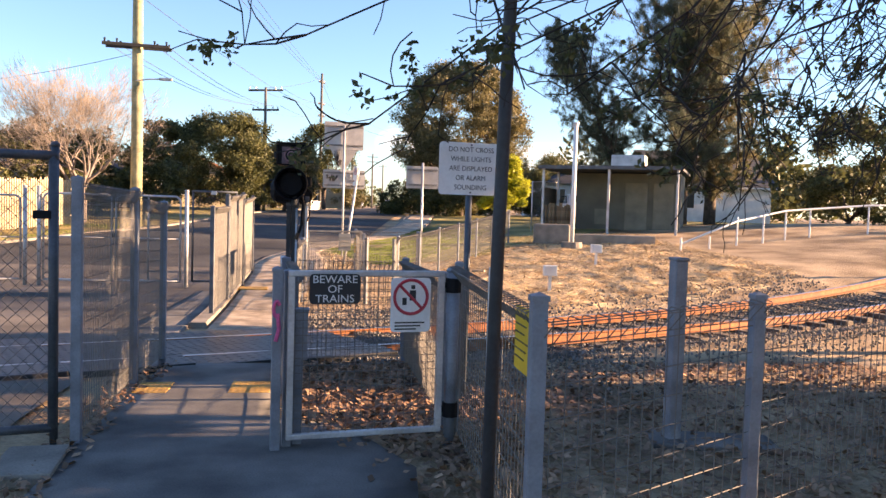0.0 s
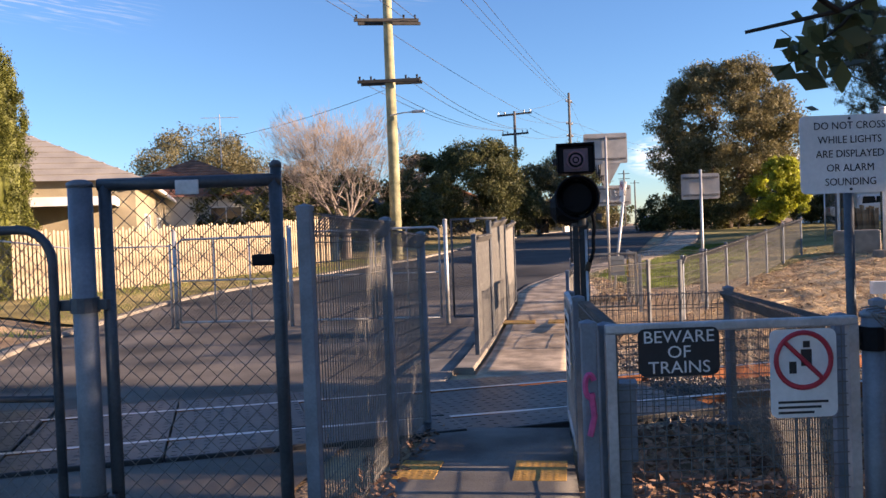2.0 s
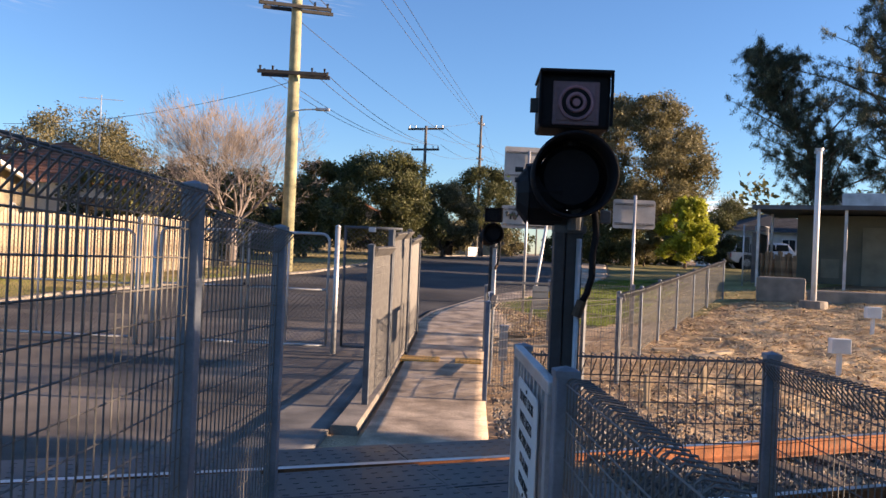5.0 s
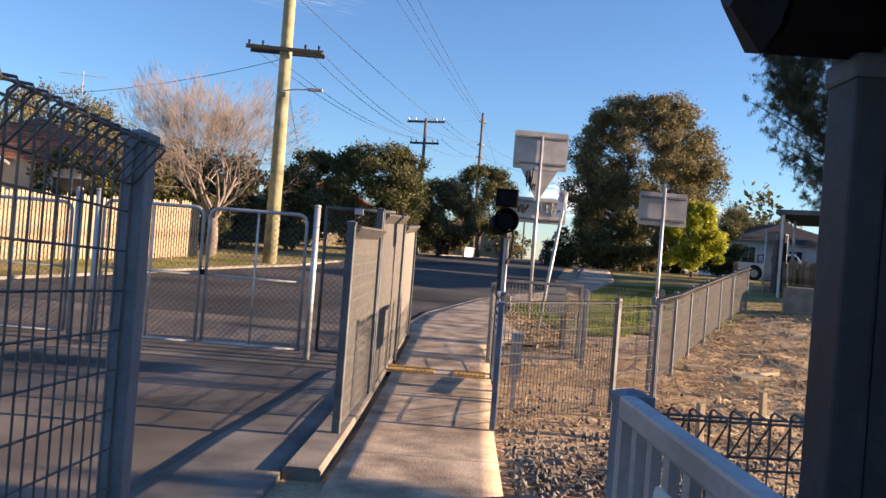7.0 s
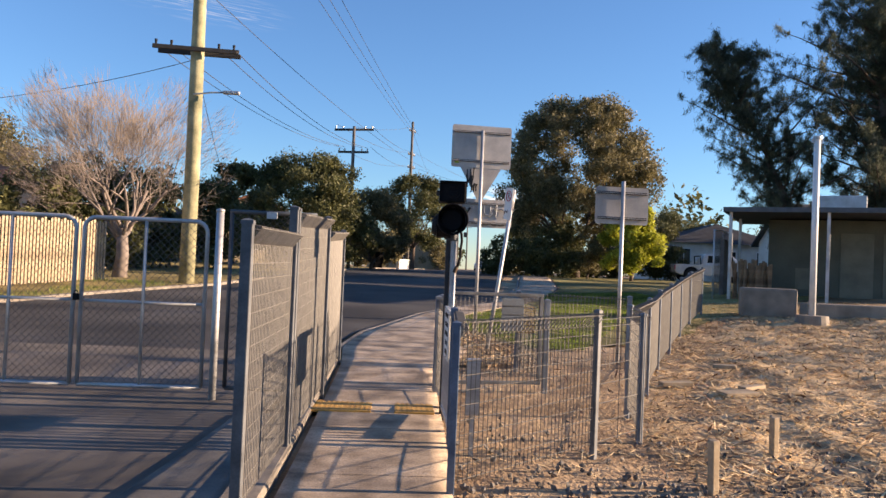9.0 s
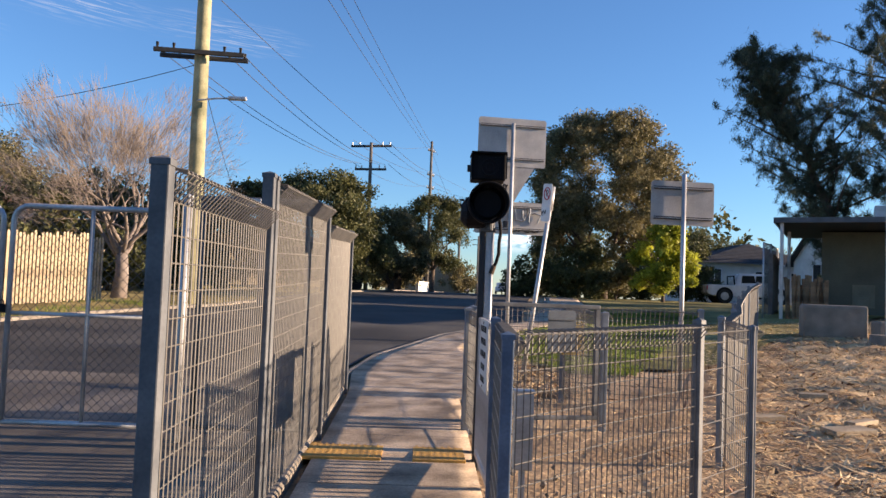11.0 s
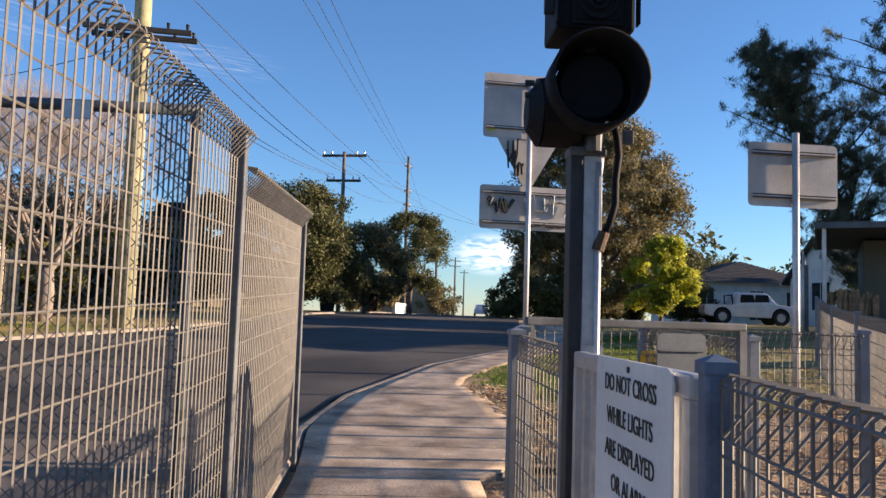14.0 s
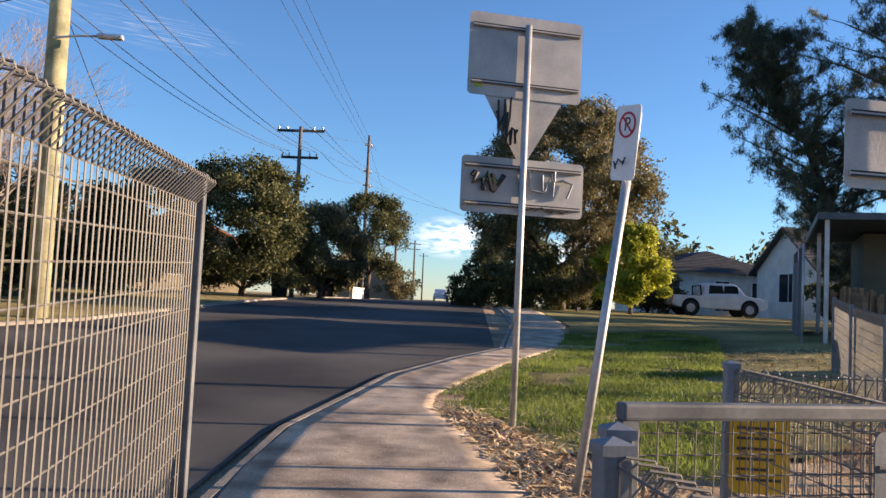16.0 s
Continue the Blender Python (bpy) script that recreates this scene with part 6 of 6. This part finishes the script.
def scatter(name, label, cat, mat, n, area, size, seed, flat=0.25, aspect=0.12, mask=None, lift=-0.035):
    """Loose straws or leaves lying on the land."""
    rng = np.random.default_rng(seed)
    q = []
    while len(q) < n * 4:
        x, y = rng.uniform(*area[0]), rng.uniform(*area[1])
        if mask and not mask(x, y, rng):
            continue
        z = max(gz(x, y) + lift, mulch(x, y) + 0.005 if x > 2.4 else -9) + rng.uniform(0, 0.02)
        a = rng.uniform(0, 2 * math.pi)
        s = size * rng.uniform(0.5, 1.4)
        u = Vector((math.cos(a), math.sin(a), rng.normal() * flat)) * s
        v = Vector((-math.sin(a), math.cos(a), rng.normal() * flat)) * s * aspect
        c = Vector((x, y, z))
        q += [c - u, c + v, c + u, c - v]
    me = leaf_mesh(np.array([tuple(p) for p in q]), name)
    return solo(name, me, mat, label, cat, "stuff")


def mulch(x, y):
    edge = smooth(0.0, 0.8, x - np.interp(y, [11.5, 13.8, 16.2, 20, 26, 30], [3.2, 2.8, 3.6, 5.1, 7.9, 9.2])) * smooth(1.6, 2.6, (y - 8.18 - 0.46 * x) * 0.908) * (1 - smooth(11.5, 13, x)) * (1 - smooth(24.5, 27, y))
    b = noise.noise(Vector((x * 0.9, y * 0.9, 1))) * 0.06 + noise.noise(Vector((x * 2.6, y * 2.6, 5))) * 0.035 + noise.noise(Vector((x * 7, y * 7, 9))) * 0.018
    return gz(x, y) - 0.1 + edge * (0.075 + b)


solo("mulch_bed", sheet(np.arange(2.4, 13.2, 0.11), np.arange(11.0, 27.2, 0.11), 0.0, mulch), M_MULCH, "rough tan mulch and soil heaped over the bank", "ground", "structure", flat=False)


def off_path(x, y, rng):
    return x > np.interp(y, [r[0] for r in PATHW], [r[2] for r in PATHW]) + abs(rng.normal()) * 0.25 and not (6.4 + 0.46 * x < y < 10.2 + 0.46 * x and x < 2.4)


def track_side(x, y, rng):
    return abs((y - 8.2 - 0.46 * x) * 0.908) > 2.1 and x > 0.75


scatter("leaf_litter", "brown fallen leaves beside the footpath", "leaf litter", M_FALLEN, 17000, ((0.9, 7.5), (-1.5, 7.0)), 0.034, 101, 0.35, 0.55, off_path)
scatter("leaf_litter", "brown fallen leaves along the foot of the fence", "leaf litter", M_FALLEN, 700, ((-0.75, -0.3), (2.5, 6.8)), 0.03, 102, 0.35, 0.55, lambda x, y, r: abs(x + 0.5) < 0.12 * abs(r.normal()) + 0.05, 0.0)
scatter("straw", "pale straw mulch over the bank", "straw", M_STRAW, 40000, ((2.2, 13), (11, 29)), 0.085, 103, 0.22, 0.09, lambda x, y, r: track_side(x, y, r) and x > 2.6 + 0.3 * max(0, y - 14) )
scatter("straw", "dry straw in the maze and round the sign", "straw", M_STRAW, 3500, ((0.8, 3.2), (12.5, 23)), 0.05, 104, 0.3, 0.07, lambda x, y, r: (y < 17.5 and x > 0.85) or (18.2 < y < 22.6 and x < 2.3 and x > np.interp(y, [18.2, 19.0, 19.8, 21.2, 22.5], [1.3, 1.45, 1.38, 1.28, 1.1]) - 0.05 * abs(rng_n(r))), -0.01)


scatter("straw", "dry straw and bark between the footpath and the grass", "straw", M_STRAW, 3200, ((1.0, 2.5), (17.9, 22.4)), 0.06, 107, 0.3, 0.12, lambda x, y, r: x > np.interp(y, [18.0, 19.0, 19.8, 21.2, 22.5], [1.2, 1.42, 1.34, 1.24, 1.06]) - 0.04 * abs(rng_n(r)) and x < 2.5 - 0.28 * max(0, y - 18.5) - 0.1 * rng_n(r), 0.0)
scatter("bark_chips", "brown bark bits between the footpath and the grass", "bark", M_FALLEN, 900, ((1.0, 2.5), (17.9, 22.2)), 0.04, 108, 0.3, 0.3, lambda x, y, r: x > np.interp(y, [18.0, 19.0, 19.8, 21.2, 22.5], [1.25, 1.46, 1.38, 1.28, 1.1]) and x < 2.5 - 0.28 * max(0, y - 18.5), 0.0)
scatter("bark_chips", "dark bark and twigs among the straw", "bark", M_FALLEN, 2200, ((2.2, 12), (10.5, 27)), 0.06, 105, 0.4, 0.2, track_side)
scatter("leaf_litter", "brown leaves drifted along the gate and maze", "leaf litter", M_FALLEN, 2600, ((0.9, 2.6), (2.6, 6.8)), 0.036, 106, 0.45, 0.55, lambda x, y, r: x > np.interp(y, [2.6, 3.2, 4.0, 4.3], [2.0, 1.85, 1.3, 0.9]) - abs(r.normal()) * 0.2, 0.0)


def blades(name, label, n, area, seed, mask, h=0.045):
    rng = np.random.default_rng(seed)
    q = []
    while len(q) < n * 4:
        x, y = rng.uniform(*area[0]), rng.uniform(*area[1])
        if not mask(x, y, rng):
            continue
        z = gz(x, y) - 0.03
        a = rng.uniform(0, 2 * math.pi)
        hh = h * rng.uniform(0.5, 1.5)
        w = Vector((math.cos(a), math.sin(a), 0)) * 0.006
        t = Vector((rng.normal() * 0.35, rng.normal() * 0.35, 1)) * hh
        c = Vector((x, y, z))
        q += [c - w, c + w, c + t + w * 0.2, c + t - w * 0.2]
    return solo(name, leaf_mesh(np.array([tuple(p) for p in q]), name), M_BLADE, label, "grass", "stuff")


blades("grass", "bright green grass beside the footpath", 60000, ((1.1, 8), (19.8, 33)), 110, lambda x, y, r: x > np.interp(y, [19.6, 21.5, 22.3, 23.3, 24.8, 26.9, 28.8, 31.3, 33], [2.5, 1.9, 1.25, 1.18, 1.8, 2.83, 3.88, 4.73, 5.1]) + abs(r.normal()) * 0.1 - 0.03 and x < 3.2 + (y - 19.5) * 0.42 and noise.noise(Vector((x * 1.2, y * 1.2, 0))) > -0.28)
blades("grass", "patchy grass on the verge before the palings", 12000, ((-14, -6.2), (14, 31)), 111, lambda x, y, r: x < np.interp(y, [14, 19, 21.2, 24, 28.8, 31], [-9.3, -9.6, -9.3, -8.2, -6.5, -5.5]) and noise.noise(Vector((x * 0.5, y * 0.5, 3))) > -0.15, 0.09)


def ballast():
    """Crushed stone round the track, the nearest only."""
    rng = np.random.default_rng(120)
    g = Geo()
    base = [Vector(p) for p in ((1, 0, 0), (-1, 0, 0), (0, 1, 0), (0, -1, 0), (0, 0, 0.8), (0, 0, -0.8))]
    fs = [(0, 2, 4), (2, 1, 4), (1, 3, 4), (3, 0, 4), (2, 0, 5), (1, 2, 5), (3, 1, 5), (0, 3, 5)]
    k = 0
    while k < 14000:
        s = rng.uniform(1.0, 15) if rng.random() < 0.75 else rng.uniform(0.9, 4)
        off = rng.normal() * 1.7
        x = math.cos(RAIL_A) * s - math.sin(RAIL_A) * off
        y = 8.18 + math.sin(RAIL_A) * s + math.cos(RAIL_A) * off
        if x < 0.8 or (x < 1.6 and abs(off) < 1.4) or (x < 2.1 and 4 < y < 7):
            continue
        k += 1
        r = rng.uniform(0.014, 0.036)
        m = Matrix.LocRotScale((x, y, gz(x, y) - 0.045 + rng.uniform(0, 0.02)), Euler(rng.uniform(0, 6, 3)), (r * rng.uniform(0.7, 1.3), r, r * rng.uniform(0.6, 1)))
        g.add([m @ p for p in base], fs)
    solo("ballast", g, M_STONE, "grey-brown crushed stone round the rails", "ballast", "stuff")


ballast()


# thin high cloud, a veil far off; its glow stands in for sunlight
def cirrus(x, y, z, w, h, tilt, seed, lo=0.5, hi=0.86, glow=0.42, flat=6, label="thin streaks of high white cloud"):
    m = bpy.data.materials.new("cirrus_veil")
    m.use_nodes = True
    nt = m.node_tree
    nt.nodes.clear()
    out, mix, em, tr = (nt.nodes.new(k) for k in ("ShaderNodeOutputMaterial", "ShaderNodeMixShader", "ShaderNodeEmission", "ShaderNodeBsdfTransparent"))
    tc, mp, nz, ramp = (nt.nodes.new(k) for k in ("ShaderNodeTexCoord", "ShaderNodeMapping", "ShaderNodeTexNoise", "ShaderNodeValToRGB"))
    em.inputs["Color"].default_value = (0.9, 0.93, 1.0, 1)
    em.inputs["Strength"].default_value = glow
    mp.inputs["Scale"].default_value = (1.1, 1, flat)
    mp.inputs["Location"].default_value = (seed, 0, seed * 0.7)
    nz.inputs["Scale"].default_value = 2.4
    nz.inputs["Detail"].default_value = 5
    nz.inputs["Distortion"].default_value = 0.9
    ramp.color_ramp.elements[0].position, ramp.color_ramp.elements[1].position = lo, hi
    gr, mul, sub = nt.nodes.new("ShaderNodeVectorMath"), nt.nodes.new("ShaderNodeMath"), nt.nodes.new("ShaderNodeMapRange")
    gr.operation = "LENGTH"
    sub.inputs["From Min"].default_value, sub.inputs["From Max"].default_value = 1.0, 0.2
    sub.inputs["To Min"].default_value, sub.inputs["To Max"].default_value = 0.0, 0.75
    mul.operation = "MULTIPLY"
    nt.links.new(tc.outputs["Object"], mp.inputs["Vector"])
    nt.links.new(mp.outputs[0], nz.inputs["Vector"])
    nt.links.new(nz.outputs["Fac"], ramp.inputs[0])
    nt.links.new(tc.outputs["Object"], gr.inputs[0])
    nt.links.new(gr.outputs["Value"], sub.inputs["Value"])
    nt.links.new(ramp.outputs["Color"], mul.inputs[0])
    nt.links.new(sub.outputs[0], mul.inputs[1])
    nt.links.new(mul.outputs[0], mix.inputs[0])
    nt.links.new(tr.outputs[0], mix.inputs[1])
    nt.links.new(em.outputs[0], mix.inputs[2])
    nt.links.new(mix.outputs[0], out.inputs[0])
    g = Geo()
    g.add([(-1, 0, -1), (1, 0, -1), (1, 0, 1), (-1, 0, 1)], [(0, 1, 2, 3)])
    mm = look((x, y, z), (0, 0, 0)) @ pose(0, 0, 0, 90, 0, 0) @ pose(0, 0, 0, 0, tilt, 0) @ Matrix.Diagonal((w, 1, h, 1))
    return solo("backdrop", g, m, label, "cloud", "structure", mm)


cirrus(-2100, 3000, 1020, 520, 150, 6, 3.1)
cirrus(-1500, 3300, 1150, 420, 110, 6, 8.4)
cirrus(-900, 3500, 1080, 420, 90, 4, 5.7)
cirrus(350, 3000, 235, 170, 85, 0, 2.2, 0.36, 0.56, 0.75, 2.2, "low white cumulus cloud over the street")
cirrus(820, 3000, 190, 240, 70, 0, 4.6, 0.36, 0.56, 0.7, 2.4, "low white cumulus cloud over the roofs")
